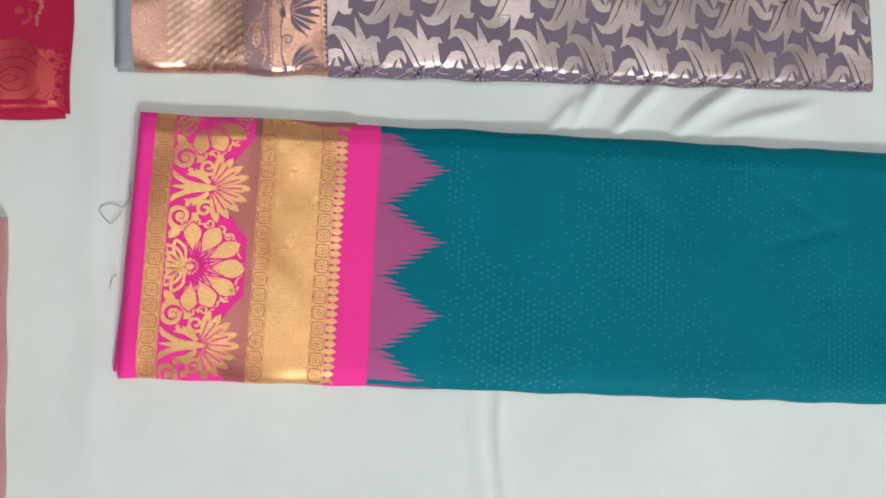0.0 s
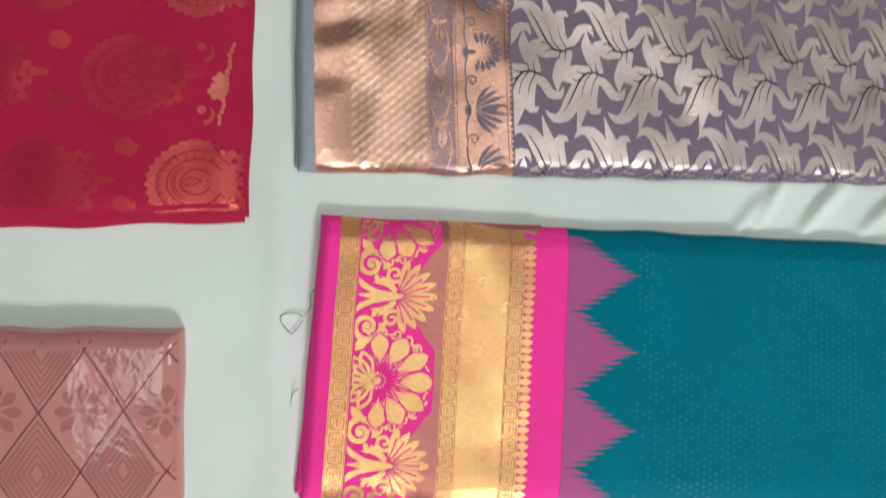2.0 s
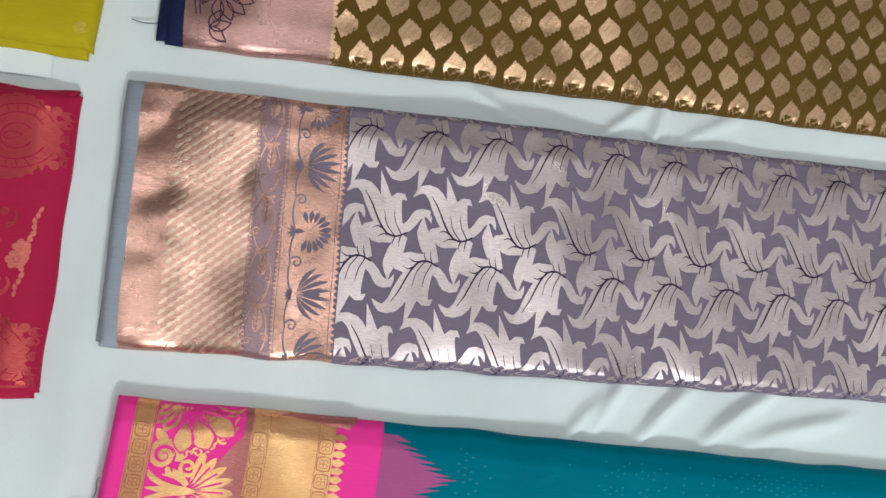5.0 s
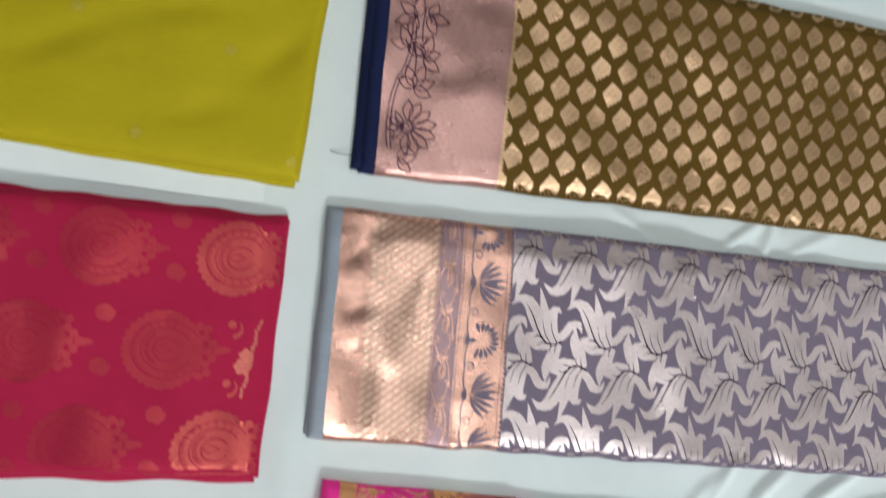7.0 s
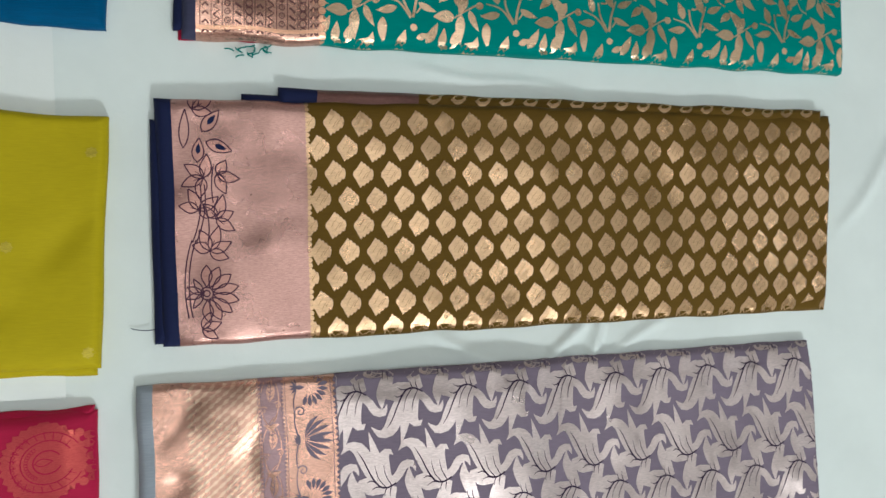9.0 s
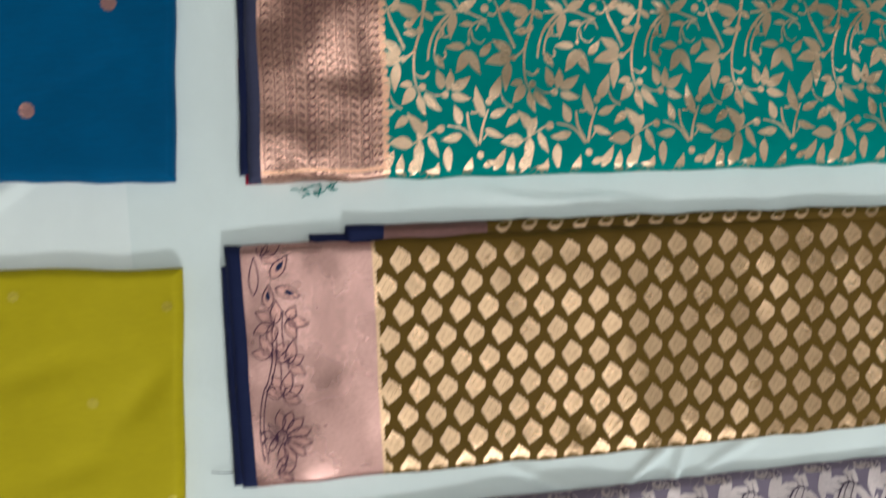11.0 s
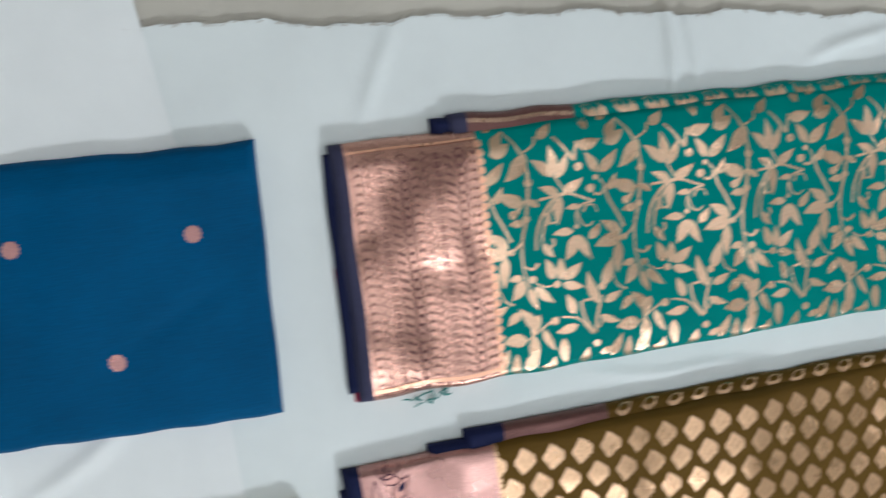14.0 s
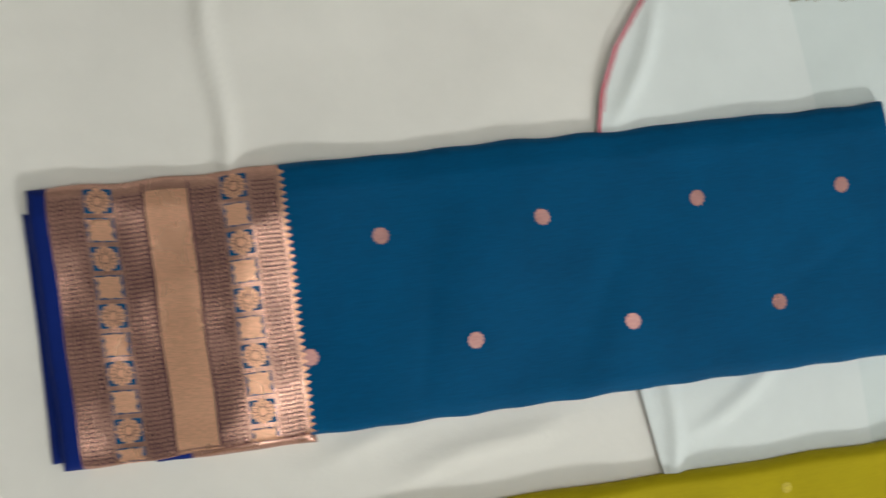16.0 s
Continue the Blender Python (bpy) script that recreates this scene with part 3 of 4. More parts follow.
def acanthus(w, v, s, r, flip):
    """One leaf with its stem's end at s, r: hooked crest, spike, round lobe, tail, side and lower lobes; w takes the lobes and v the dark veins."""
    u = 0.0007

    def put(pts):
        p, c, n = np.array(pts, float) * u, math.cos(0.132), math.sin(0.132)
        return np.stack([s + p[:, 0] * c - p[:, 1] * n, r + flip * (p[:, 0] * n + p[:, 1] * c)], 1)

    w.ribbon(put([(-18, 4), (-36, 26), (-49, 56), (-59, 78), (-74, 86), (-92, 74)]), [22, 31, 29, 24, 15, 1], u, 14)
    w.ribbon(put([(-22, 8), (-28, 46), (-31, 76), (-34, 104)]), [26, 23, 12, 1], u)
    w.ribbon(put([(-14, 2), (-16, 34), (-11, 57), (-2, 61), (4, 54)]), [22, 22, 20, 12, 1], u)
    w.ribbon(put([(-16, -1), (8, 14), (24, 31), (37, 31), (42, 15)]), [16, 15, 17, 13, 1], u)
    w.ribbon(put([(-14, -8), (-38, 0), (-54, 9), (-68, 17)]), [15, 29, 30, 7], u)
    w.ribbon(put([(-30, 2), (-46, -6), (-58, -7)]), [20, 17, 2], u)
    w.ribbon(put([(-4, -4), (-19, -29), (-32, -50), (-36, -75)]), [14, 26, 20, 1], u)
    v.ribbon(put([(2, 1), (-15, -5), (-28, -2), (-37, 10), (-45, 30), (-53, 55), (-62, 74)]), [2.6, 3.2, 3.4, 3.2, 2.6, 2, 0.8], u, 14)
    for pts, wide in (([(-20, -3), (-30, 15), (-33, 40)], 1.8), ([(-8, -2), (-16, 20), (-17, 38)], 1.8), ([(-28, -2), (-38, 0), (-47, -4)], 2.4), ([(-37, 9), (-45, 14), (-53, 12)], 2.4),
                      ([(-18, -5), (-22, -12), (-24, -20)], 2.0), ([(-8, -3), (-12, -12), (-14, -22)], 2.0)):
        v.ribbon(put(pts), [wide, wide * 0.8, 0.6], u, 6)



def lavender_saree():
    th = saree("dusty purple silk saree with silver leaves and copper border")
    lower_fold(Cloth((-0.183, 0.340), (0.785, 0.356), (0.782, 0.640), (-0.186, 0.612), 0.009, 21), [(0, 0.02, "silver_selvedge"), (0.02, 0.25, "copper_zari"), (0.25, 9, "purple_silk")], th)
    lower_fold(Cloth((-0.02, 0.5), (0.775, 0.52), (0.775, 0.6455), (-0.02, 0.6275), 0.011, 22), [(0, 0.3, "rose_zari"), (0.3, 9, "purple_silk")], th)
    c = LAV
    panel("selvedge", c, 0, 0.018, "silver_selvedge", th)
    panel("copper_band", c, 0.018, 0.147, "copper_zari", th, label="copper metal-thread brocade band")
    panel("vine_band", c, 0.147, 0.179, "mauve_copper_zari", th)
    panel("lotus_band", c, 0.179, 0.2465, "copper_zari", th)
    panel("body", c, 0.2465, c.L, "purple_silk", th)
    w = Weave()
    for i in range(34):
        for j in range(10):
            r0 = -0.06 + i * 0.0108 + j * 0.0075
            if -0.01 < r0 < 0.3:
                w.leaf(0.058 + j * 0.0088, r0, 0.72, 0.0135, 0.0046, 0, 4, 0.9)
    w.lay("hatching", c, "hatch_zari", th, 0.0008, 0.058, 0.1465, kind="stuff")
    w = Weave()
    for k in range(60):
        r0 = k * 0.005 + 0.001
        for q in (0.1455, 0.176):
            w.rect(q, q + 0.0045, r0, r0 + 0.0022)
    for k in range(5):
        r0 = 0.01 + k * 0.0605
        w.arc(0.162, r0 - 0.02, 2.2, 0.085, -1.5, 0.0016, 0.0012, 12)
        w.arc(0.165, r0 - 0.01, 1.1, 0.06, 1.0, 0.0016, 0.0012, 12)
        w.spiral(0.153, r0 + 0.006, 0.5, 0.005, 1.2, 0.0016, 0.001)
        w.spiral(0.171, r0 + 0.012, 2.5, 0.005, 1.2, 0.0016, 0.001, -1)
        w.leaf(0.161, r0 + 0.016, 1.4, 0.03, 0.011, 0.3)
        w.leaf(0.165, r0 + 0.038, 2.3, 0.016, 0.006, 0.5)
        w.leaf(0.158, r0 + 0.041, 0.7, 0.016, 0.006, -0.5)
    w.lay("vine_tracery", c, "copper_zari", th, 0.0005, 0.1445, 0.181, kind="stuff")
    w = Weave()
    for k in range(5):
        r0 = 0.01 + k * 0.0605
        w.arc(0.161, r0 + 0.018, 1.42, 0.024, 0.2, 0.0009, 0.0006)
        for q in (0.022, 0.028, 0.034):
            w.arc(0.161, r0 + q, 0.6, 0.006, 0, 0.0007, 0.0005, 3)
            w.arc(0.161, r0 + q, 2.4, 0.006, 0, 0.0007, 0.0005, 3)
    for k, r0 in enumerate((0.071, 0.142, 0.218, 0.285, 0.0)):
        mid, keep = 0.197, w
        w = Weave()
        if k in (0, 2, 4):
            for a in np.linspace(-1.15, 1.15, 8):
                w.leaf(mid + 0.006, r0 + 0.003 * math.sin(a), a * 1.15, 0.038 - 0.004 * abs(a), 0.0050, -a * 0.75, 8, 1.2)
            w.leaf(mid + 0.012, r0, 0, 0.02, 0.008)
            for a in np.linspace(1.9, 4.4, 6):
                w.leaf(mid, r0, a, 0.009, 0.0028)
        else:
            for a in np.linspace(-1.9, 1.9, 12):
                w.leaf(mid + 0.015 + 0.010 * math.cos(a), r0 + 0.010 * math.sin(a), a, 0.0145, 0.0056, 0, 5, 1.4)
            for a in (2.4, 2.9, 3.4, 3.9):
                w.leaf(mid, r0, a, 0.011, 0.003)
            w.leaf(mid - 0.003, r0, 0, 0.012, 0.006)
        w.lay("lotus_figure", c, "purple_silk", th, 0.0008, 0.145, 0.2467, label="dark purple lotus figure")
        w = keep
        w.arc(0.195, r0 + 0.004, 1.9, 0.034, -0.6, 0.0018, 0.0012)
        w.arc(0.195, r0 - 0.004, -1.9, 0.034, 0.6, 0.0018, 0.0012)
        w.spiral(0.199, r0 + 0.036, 2.6, 0.007, 1.2, 0.0018, 0.001, -1)
    for k in range(42):
        w.strip([(0.2468, k * 0.007), (0.2425, k * 0.007 + 0.0035)], [(0.2468, k * 0.007 + 0.007), (0.2425, k * 0.007 + 0.0036)])
    for q in (0.1452, 0.1495, 0.1762, 0.1805, 0.2395):
        w.rect(q, q + 0.0006, 0, c.W)
    w.lay("lotus_tracery", c, "purple_silk", th, 0.0008, 0.145, 0.2467, kind="stuff")
    w, v = Weave(), Weave()
    for i in range(-3, 10):
        for j in range(-2, 2):
            acanthus(w, v, 0.3608 + i * 0.0757 + j * 0.005, 0.268 + j * 0.1525, -1)
            acanthus(w, v, 0.3946 + i * 0.0757 + j * 0.005, 0.150 + j * 0.1525, 1)
    for q, mat, nm, lift in ((w, "silver_zari", "acanthus_brocade", 0.0004), (v, "dark_thread", "veining", 0.0008)):
        keep = [f for f in q.f if any(0.247 < q.v[i][0] < c.L and 0 < q.v[i][1] < c.W for i in f)]
        q.f = keep
        q.lay(nm, c, mat, th, lift, 0.2472, kind="stuff")


lavender_saree()

# --- olive brown saree with bronze leaf figures ---
BRO = Cloth((-0.154, 0.679), (0.841, 0.695), (0.868, 1.002), (-0.163, 0.995), seed=3,
            knots=[(0, -0.004), (0.3, 0.003), (0.545, 0.010), (0.553, 0.0094), (0.585, 0.004), (0.63, 0.0008), (0.7, -0.001), (1, -0.009)],
            rknots=[(0, -0.008), (0.06, -0.002), (0.1, 0), (0.95, 0), (1, -0.004)], creases=[(0.1, 0.14, 0.1, 0.05, 0.03, 0.002), (0.44, 0.07, 0.2, 0.04, 0.01, 0.002), (0.48, 0.04, 0.6, 0.04, 0.01, 0.002)])


def brown_saree():
    th = saree("olive brown silk saree with bronze leaf figures and copper border")
    lower_fold(Cloth((-0.164, 0.682), (0.83, 0.697), (0.86, 0.99), (-0.169, 0.968), 0.013, 31), [(0, 0.03, "navy_silk"), (0.03, 0.19, "rose_copper_zari"), (0.19, 9, "olive_silk")], th)
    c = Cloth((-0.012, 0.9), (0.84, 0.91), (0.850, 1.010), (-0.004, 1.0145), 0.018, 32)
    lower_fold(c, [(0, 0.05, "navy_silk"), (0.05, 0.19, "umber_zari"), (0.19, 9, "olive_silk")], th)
    w = Weave()
    for i in range(18):
        w.leaf(0.2 + i * 0.036, c.W - 0.008, 0.2, 0.026, 0.018)
    w.lay("lower_brocade", c, "bronze_zari", th, kind="stuff")
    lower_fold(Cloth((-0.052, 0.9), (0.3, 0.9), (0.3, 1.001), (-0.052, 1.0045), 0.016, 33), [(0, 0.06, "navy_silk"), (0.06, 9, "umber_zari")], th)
    c = BRO
    panel("selvedge", c, 0, 0.019, "navy_silk", th)
    panel("copper_border", c, 0.019, 0.188, "rose_copper_zari", th, label="rose copper metal-thread border")
    panel("body", c, 0.188, c.L, "olive_silk", th)
    w, d = Weave(), Weave()
    t, f = 0.0016, Weave()
    for a in np.linspace(-1.55, 1.55, 8):
        f.leaf(0.067 + 0.008 * math.cos(a), 0.060 + 0.008 * math.sin(a), a, 0.036 - 0.004 * abs(a), 0.0135, 0, 8, 1.1)
        w.outline(0.067 + 0.008 * math.cos(a), 0.060 + 0.008 * math.sin(a), a, 0.034 - 0.004 * abs(a), 0.0135, t, 0, 8, 1.1)
    for a in (2.1, 2.7, 3.4, 4.1):
        w.outline(0.062, 0.060, a, 0.022, 0.008, t)
    for q in (0.004, 0.008):
        w.ring(0.067, 0.060, q, t)
    for s0, r0, wide, petals in ((0.067, 0.207, 0.0125, ((2.4, 0.025), (1.3, 0.027), (3.4, 0.026), (-1.9, 0.024))), (0.084, 0.212, 0.012, ((-0.35, 0.025), (0.9, 0.018), (-1.3, 0.024))),
                                 (0.060, 0.166, 0.012, ((1.9, 0.026), (2.8, 0.022), (0.5, 0.026), (-0.4, 0.02))), (0.082, 0.155, 0.012, ((1.2, 0.028), (0.3, 0.02), (-0.7, 0.024), (2.2, 0.022))),
                                 (0.073, 0.114, 0.0125, ((0.3, 0.026), (1.1, 0.03), (1.9, 0.026), (-0.5, 0.022), (2.7, 0.02))), (0.056, 0.295, 0.012, ((0.5, 0.03), (1.3, 0.022), (-0.3, 0.022))),
                                 (0.060, 0.016, 0.010, ((0.2, 0.022), (1.0, 0.02), (-0.7, 0.02)))):
        for a, long in petals:
            w.outline(s0, r0, a, long * 1.15, wide * 1.15, t, 0.25)
            f.leaf(s0, r0, a, long * 1.15, wide * 1.15, 0.25)
            w.arc(s0, r0, a, long * 0.5, 0.1, t * 0.6, t * 0.5, 4)
    for s0, r0, a, long, wide in ((0.067, 0.266, 0.9, 0.036, 0.016), (0.060, 0.227, 1.45, 0.031, 0.0145), (0.072, 0.253, -0.36, 0.034, 0.016)):
        w.outline(s0, r0, a, long, wide, t)
        f.leaf(s0, r0, a, long, wide)
        d.leaf(s0 + 0.33 * long * math.cos(a), r0 + 0.33 * long * math.sin(a), a, long * 0.45, wide * 0.42)
    w.outline(0.044, 0.245, 1.5, 0.05, 0.012, t)
    for s0 in (0.044, 0.049):
        w.arc(s0, 0.030, 1.75, 0.10, -0.55, t, t, 14)
        w.arc(s0 + 0.008, 0.125, 1.2, 0.075, 0.5, t, t, 12)
    w.arc(0.071, 0.125, 1.4, 0.05, 0.6, t, t)
    w.arc(0.078, 0.175, 1.7, 0.05, -0.4, t, t)
    for q in (f, w, d):
        q.v = [(a - 0.012, b + 0.003) for a, b in q.v]
    f.lay("flower_ground", c, "shade_copper_zari", th, 0.0003, 0.0195, 0.115, kind="stuff")
    w.lay("flower_tracery", c, "plum_thread", th, 0.0006, 0.0195, 0.115, kind="stuff")
    d.lay("petal_eye", c, "navy_silk", th, 0.0006, 0.0195, 0.115, kind="stuff")
    t = np.linspace(0, 1, 34)
    for j in range(-1, 11):
        for i in range(-1, 23):
            s0, r0 = 0.2232 + i * 0.0377 + (j % 2) * 0.0175, 0.0085 + j * 0.0343
            if s0 < 0.182 or s0 > c.L + 0.002 or not -0.004 < r0 < c.W + 0.004:
                continue
            # a broad leaf: pointed at one end, high shoulders, scalloped rims towards its blunt tip
            w, v = Weave(), Weave()
            side = np.interp(t, [0, 0.03, 0.12, 0.2, 0.28, 0.36, 0.46, 0.62, 0.75, 0.88, 0.96, 1.0], [0.10, 0.24, 0.42, 0.66, 0.93, 1.0, 0.93, 0.74, 0.56, 0.36, 0.26, 0.08])
            teeth = 0.0026 * np.abs(np.sin(18 * (t - 0.3))) * (t > 0.3) * (t < 0.98)
            up, dn = 0.0152 * side + teeth, 0.0152 * side + 1.1 * teeth
            x = -0.0138 + 0.0274 * t
            w.strip(np.stack([s0 + x + 0.0015 * side, r0 + up], 1), np.stack([s0 + x - 0.001 * side, r0 - dn], 1))
            fig = w.lay("leaf_figure", c, "bronze_zari", th, 0.0004, 0.1885)
            for q in (-0.006, -0.001, 0.004):
                v.arc(s0 + q, r0 - 0.008 + abs(q), 1.1, 0.013, -0.3, 0.0008, 0.0004, 4)
            v.lay("leaf_groove", c, "olive_bronze", fig, 0.0007, 0.1885)
    w = Weave()
    for k in range(46):
        w.disc(0.188, 0.004 + k * 0.0069, 0.0034, 0, 4)
    w.lay("scalloped_edge", c, "bronze_zari", th, 0.0006, 0.186, kind="stuff")


brown_saree()

# --- sea green saree with gold leaf vines ---
GRE = Cloth((-0.127, 1.078), (0.892, 1.073), (0.888, 1.382), (-0.122, 1.391), seed=4,
            knots=[(0, 0), (0.3, 0.003), (0.535, 0.009), (0.545, 0.008), (0.572, 0.002), (0.59, 0.0005), (0.62, 0.001), (0.8, 0.0045), (1, 0.002)],
            rknots=[(0, -0.005), (0.07, -0.0015), (0.1, 0), (0.90, 0), (0.92, -0.001), (1, -0.007)],
            creases=[(0.09, 0.14, 0.2, 0.06, 0.02, 0.003), (0.07, 0.08, -0.2, 0.06, 0.02, 0.002), (0.6, 0.1, 0.9, 0.05, 0.02, 0.003), (0.56, 0.2, 1.4, 0.06, 0.012, 0.002)])


def green_saree():
    th = saree("sea green silk saree with gold leaf vines and copper border")
    lower_fold(Cloth((-0.138, 1.09), (0.87, 1.082), (0.875, 1.38), (-0.129, 1.38), 0.013, 41), [(0, 0.03, "navy_silk"), (0.03, 0.19, "rose_zari"), (0.19, 9, "green_silk")], th)
    lower_fold(Cloth((-0.131, 1.079), (0.1, 1.082), (0.1, 1.22), (-0.134, 1.24), 0.009, 44), [(0, 9, "crimson_silk")], th)
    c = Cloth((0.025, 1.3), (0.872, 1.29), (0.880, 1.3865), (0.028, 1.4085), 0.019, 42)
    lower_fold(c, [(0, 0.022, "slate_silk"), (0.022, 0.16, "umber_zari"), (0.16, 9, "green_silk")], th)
    w = Weave()
    for i in range(34):
        w.leaf(0.17 + i * 0.021, c.W - 0.003, -0.6 - 0.5 * (i % 2), 0.026, 0.012)
    for k in range(44):
        w.leaf(0.026 + k * 0.003, c.W - 0.012, 1.0 if k % 2 else 2.1, 0.007, 0.0022)
    w.lay("lower_brocade", c, "leaf_zari", th, kind="stuff")
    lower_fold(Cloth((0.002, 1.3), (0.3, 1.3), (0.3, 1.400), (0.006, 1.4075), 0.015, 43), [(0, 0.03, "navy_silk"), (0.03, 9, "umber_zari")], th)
    c = GRE
    panel("selvedge", c, 0, 0.016, "slate_silk", th)
    panel("copper_border", c, 0.016, 0.178, "copper_zari", th, label="copper metal-thread border with narrow figured stripes")
    panel("body", c, 0.178, c.L, "green_silk", th)
    w = Weave()
    for k in range(11):
        q = 0.021 + k * 0.0139
        w.rect(q, q + 0.0010, 0.004, c.W - 0.022)
        for j in range(26):
            r0, m = 0.006 + j * 0.0110, q + 0.007
            kind = k % 5
            if kind == 0:
                w.stroke([(m - 0.004, r0), (m, r0 + 0.004), (m + 0.004, r0)], 0.0024)
            elif kind == 1:
                w.stroke([(m - 0.004, r0), (m + 0.004, r0 + 0.0055), (m - 0.004, r0 + 0.011)], 0.0015)
            elif kind == 2:
                w.ring(m, r0 + 0.004, 0.0036, 0.0013)
                w.ring(m, r0 + 0.004, 0.0014, 0.0007, 1, 6)
            elif kind == 3:
                w.stroke([(m - 0.004, r0 + 0.004), (m + 0.004, r0 - 0.002)], 0.0026)
            else:
                w.ring(m, r0 + 0.005, 0.0046, 0.0014, 1.1, 8)
                w.rect(m - 0.005, m + 0.005, r0 - 0.0005, r0 + 0.0002)
    for j in range(26):
        w.leaf(0.171, 0.008 + j * 0.0110, 0, 0.006, 0.005, 0, 4)
    w.lay("striping", c, "umber_thread", th, 0.0006, 0.016, 0.178, kind="stuff")
    w = Weave()
    for j in range(27):
        w.disc(0.1785, 0.006 + j * 0.0110, 0.0052, 0, 5)
        w.rect(0.166, 0.1675, 0.004 + j * 0.011, 0.009 + j * 0.011)
    w.rect(0.0165, 0.178, c.W - 0.013, c.W - 0.010)
    w.rect(0.0165, 0.178, 0.009, 0.014)
    w.lay("scalloped_edge", c, "bright_copper_zari", th, 0.0008, 0.0165, kind="stuff")
    def vine(w, s0, r0):
        """One repeat of the vine about the knot on its main stem at s0, r0; the drawing is in a unit of about 0.7 mm, y downwards."""

        def put(x, y):
            return s0 + 0.000692 * x - 0.000057 * y, r0 - 0.000055 * x - 0.00068 * y

        def leaf(x0, y0, x1, y1, wide, bend=0.35):
            a, e = np.array(put(x0, y0)), np.array(put(x1, y1))
            d = e - a
            w.leaf(a[0], a[1], math.atan2(d[1], d[0]) - bend / 2, float(np.hypot(*d)) * 0.99, wide * 0.00064, bend, 8, 0.74, 1.0)

        def stem(pts, w0, w1):
            p = np.array([put(*q) for q in pts])
            w.ribbon(p, list(np.linspace(w0, w1, len(p))), 0.00050, 3 * len(p))

        def knot(x, y, rad):
            w.disc(*put(x, y), rad * 0.00060, 0, 6)

        # main stem with its knots, hooks and hanging leaves
        stem([(-45, -93), (-23, -70), (-6, -35), (0, -4)], 5, 9)
        stem([(0, 8), (-1, 35), (-4, 60)], 9, 7)
        stem([(-5, 72), (-13, 105), (-15, 135), (-12, 165), (-2, 190)], 8, 4)
        stem([(-13, -52), (2, -60), (12, -68), (16, -82)], 4, 7)
        for x, y, rad in ((0, 0, 9), (-4, 65, 8), (-35, 125, 7), (2, 175, 8), (47, 188, 8), (94, -25, 9), (117, 15, 9), (126, -5, 6), (90, 85, 5)):
            knot(x, y, rad)
        leaf(-5, -52, -46, -3, 30, -0.5)
        leaf(-70, -50, -32, -73, 27)
        leaf(-8, 36, -57, 14, 26, -0.6)
        stem([(-3, 30), (-14, 42), (-24, 56)], 4, 14)
        knot(-28, 57, 9)
        leaf(-8, 72, -37, 76, 16)
        stem([(-8, 82), (-16, 108), (-32, 124)], 5, 6)
        leaf(-38, 125, -92, 141, 27, 0.4)
        leaf(-40, 118, -80, 92, 22)
        leaf(-44, 134, -48, 193, 21, 0.4)
        stem([(-33, 106), (-48, 76), (-64, 48), (-68, 30), (-58, 24), (-50, 34)], 8, 4)
        stem([(-14, 150), (4, 156), (14, 146)], 4, 9)
        leaf(-16, 172, -42, 178, 15)
        leaf(-14, 176, -37, 214, 23, -0.4)
        leaf(-4, 190, 14, 231, 17)
        leaf(6, 188, 44, 220, 18)
        # small sprig at the stem's foot
        stem([(8, 182), (26, 190), (44, 188)], 4, 4)
        leaf(40, 178, 27, 139, 20)
        leaf(52, 180, 54, 139, 19)
        leaf(58, 180, 94, 150, 21)
        leaf(58, 188, 98, 195, 18)
        # broad spray beside the stem
        stem([(12, 122), (14, 100), (20, 76), (34, 50), (58, 27), (76, 22)], 6, 9)
        stem([(24, 116), (26, 94), (36, 64), (58, 32)], 5, 8)
        stem([(30, 112), (38, 120), (46, 114), (44, 104)], 3, 7)
        stem([(34, 70), (44, 76), (54, 72), (52, 62)], 4, 7)
        stem([(20, 32), (48, 28), (78, 24), (104, 32), (124, 38)], 7, 5)
        stem([(24, 62), (36, 58), (40, 72), (32, 80)], 9, 4)
        stem([(72, 24), (58, 4), (46, -14)], 6, 4)
        leaf(46, -8, 4, -40, 21)
        leaf(48, -12, 37, -66, 20)
        leaf(52, -4, 72, -52, 19)
        leaf(58, 26, 20, 10, 17)
        leaf(66, 22, 102, -6, 20)
        leaf(62, 30, 57, 82, 19, 0.4)
        leaf(26, 112, 46, 138, 16)
        leaf(20, 44, -8, 30, 13)
        leaf(112, 108, 134, 78, 17)
        leaf(150, 20, 164, -12, 15)
        stem([(134, -2), (142, 12), (136, 26), (124, 24)], 4, 7)
        stem([(-60, 196), (-50, 214), (-34, 222)], 3, 6)
        stem([(100, 196), (112, 206), (110, 220), (98, 222)], 4, 7)
        leaf(-20, 236, -44, 262, 18)
        leaf(14, 240, 2, 284, 20)
        stem([(122, 38), (100, 46), (90, 64), (92, 84)], 6, 3)
        stem([(94, 60), (100, 78), (112, 84), (122, 76)], 5, 3)
        stem([(104, 58), (110, 46), (124, 46), (130, 58)], 5, 3)
        leaf(98, 48, 70, 52, 12)
        leaf(84, 94, 44, 98, 16)
        leaf(88, 100, 64, 146, 23, -0.4)
        leaf(92, 100, 116, 146, 21)
        # forked foot of the spray in the row above, and the pair of leaves under it
        stem([(48, -80), (66, -62), (84, -38)], 6, 8)
        stem([(92, -72), (88, -54), (86, -36)], 6, 8)
        stem([(90, -60), (104, -66), (114, -62)], 4, 6)
        leaf(92, -62, 136, -76, 24)
        leaf(128, -14, 104, -52, 19)
        leaf(132, -14, 166, -56, 22)
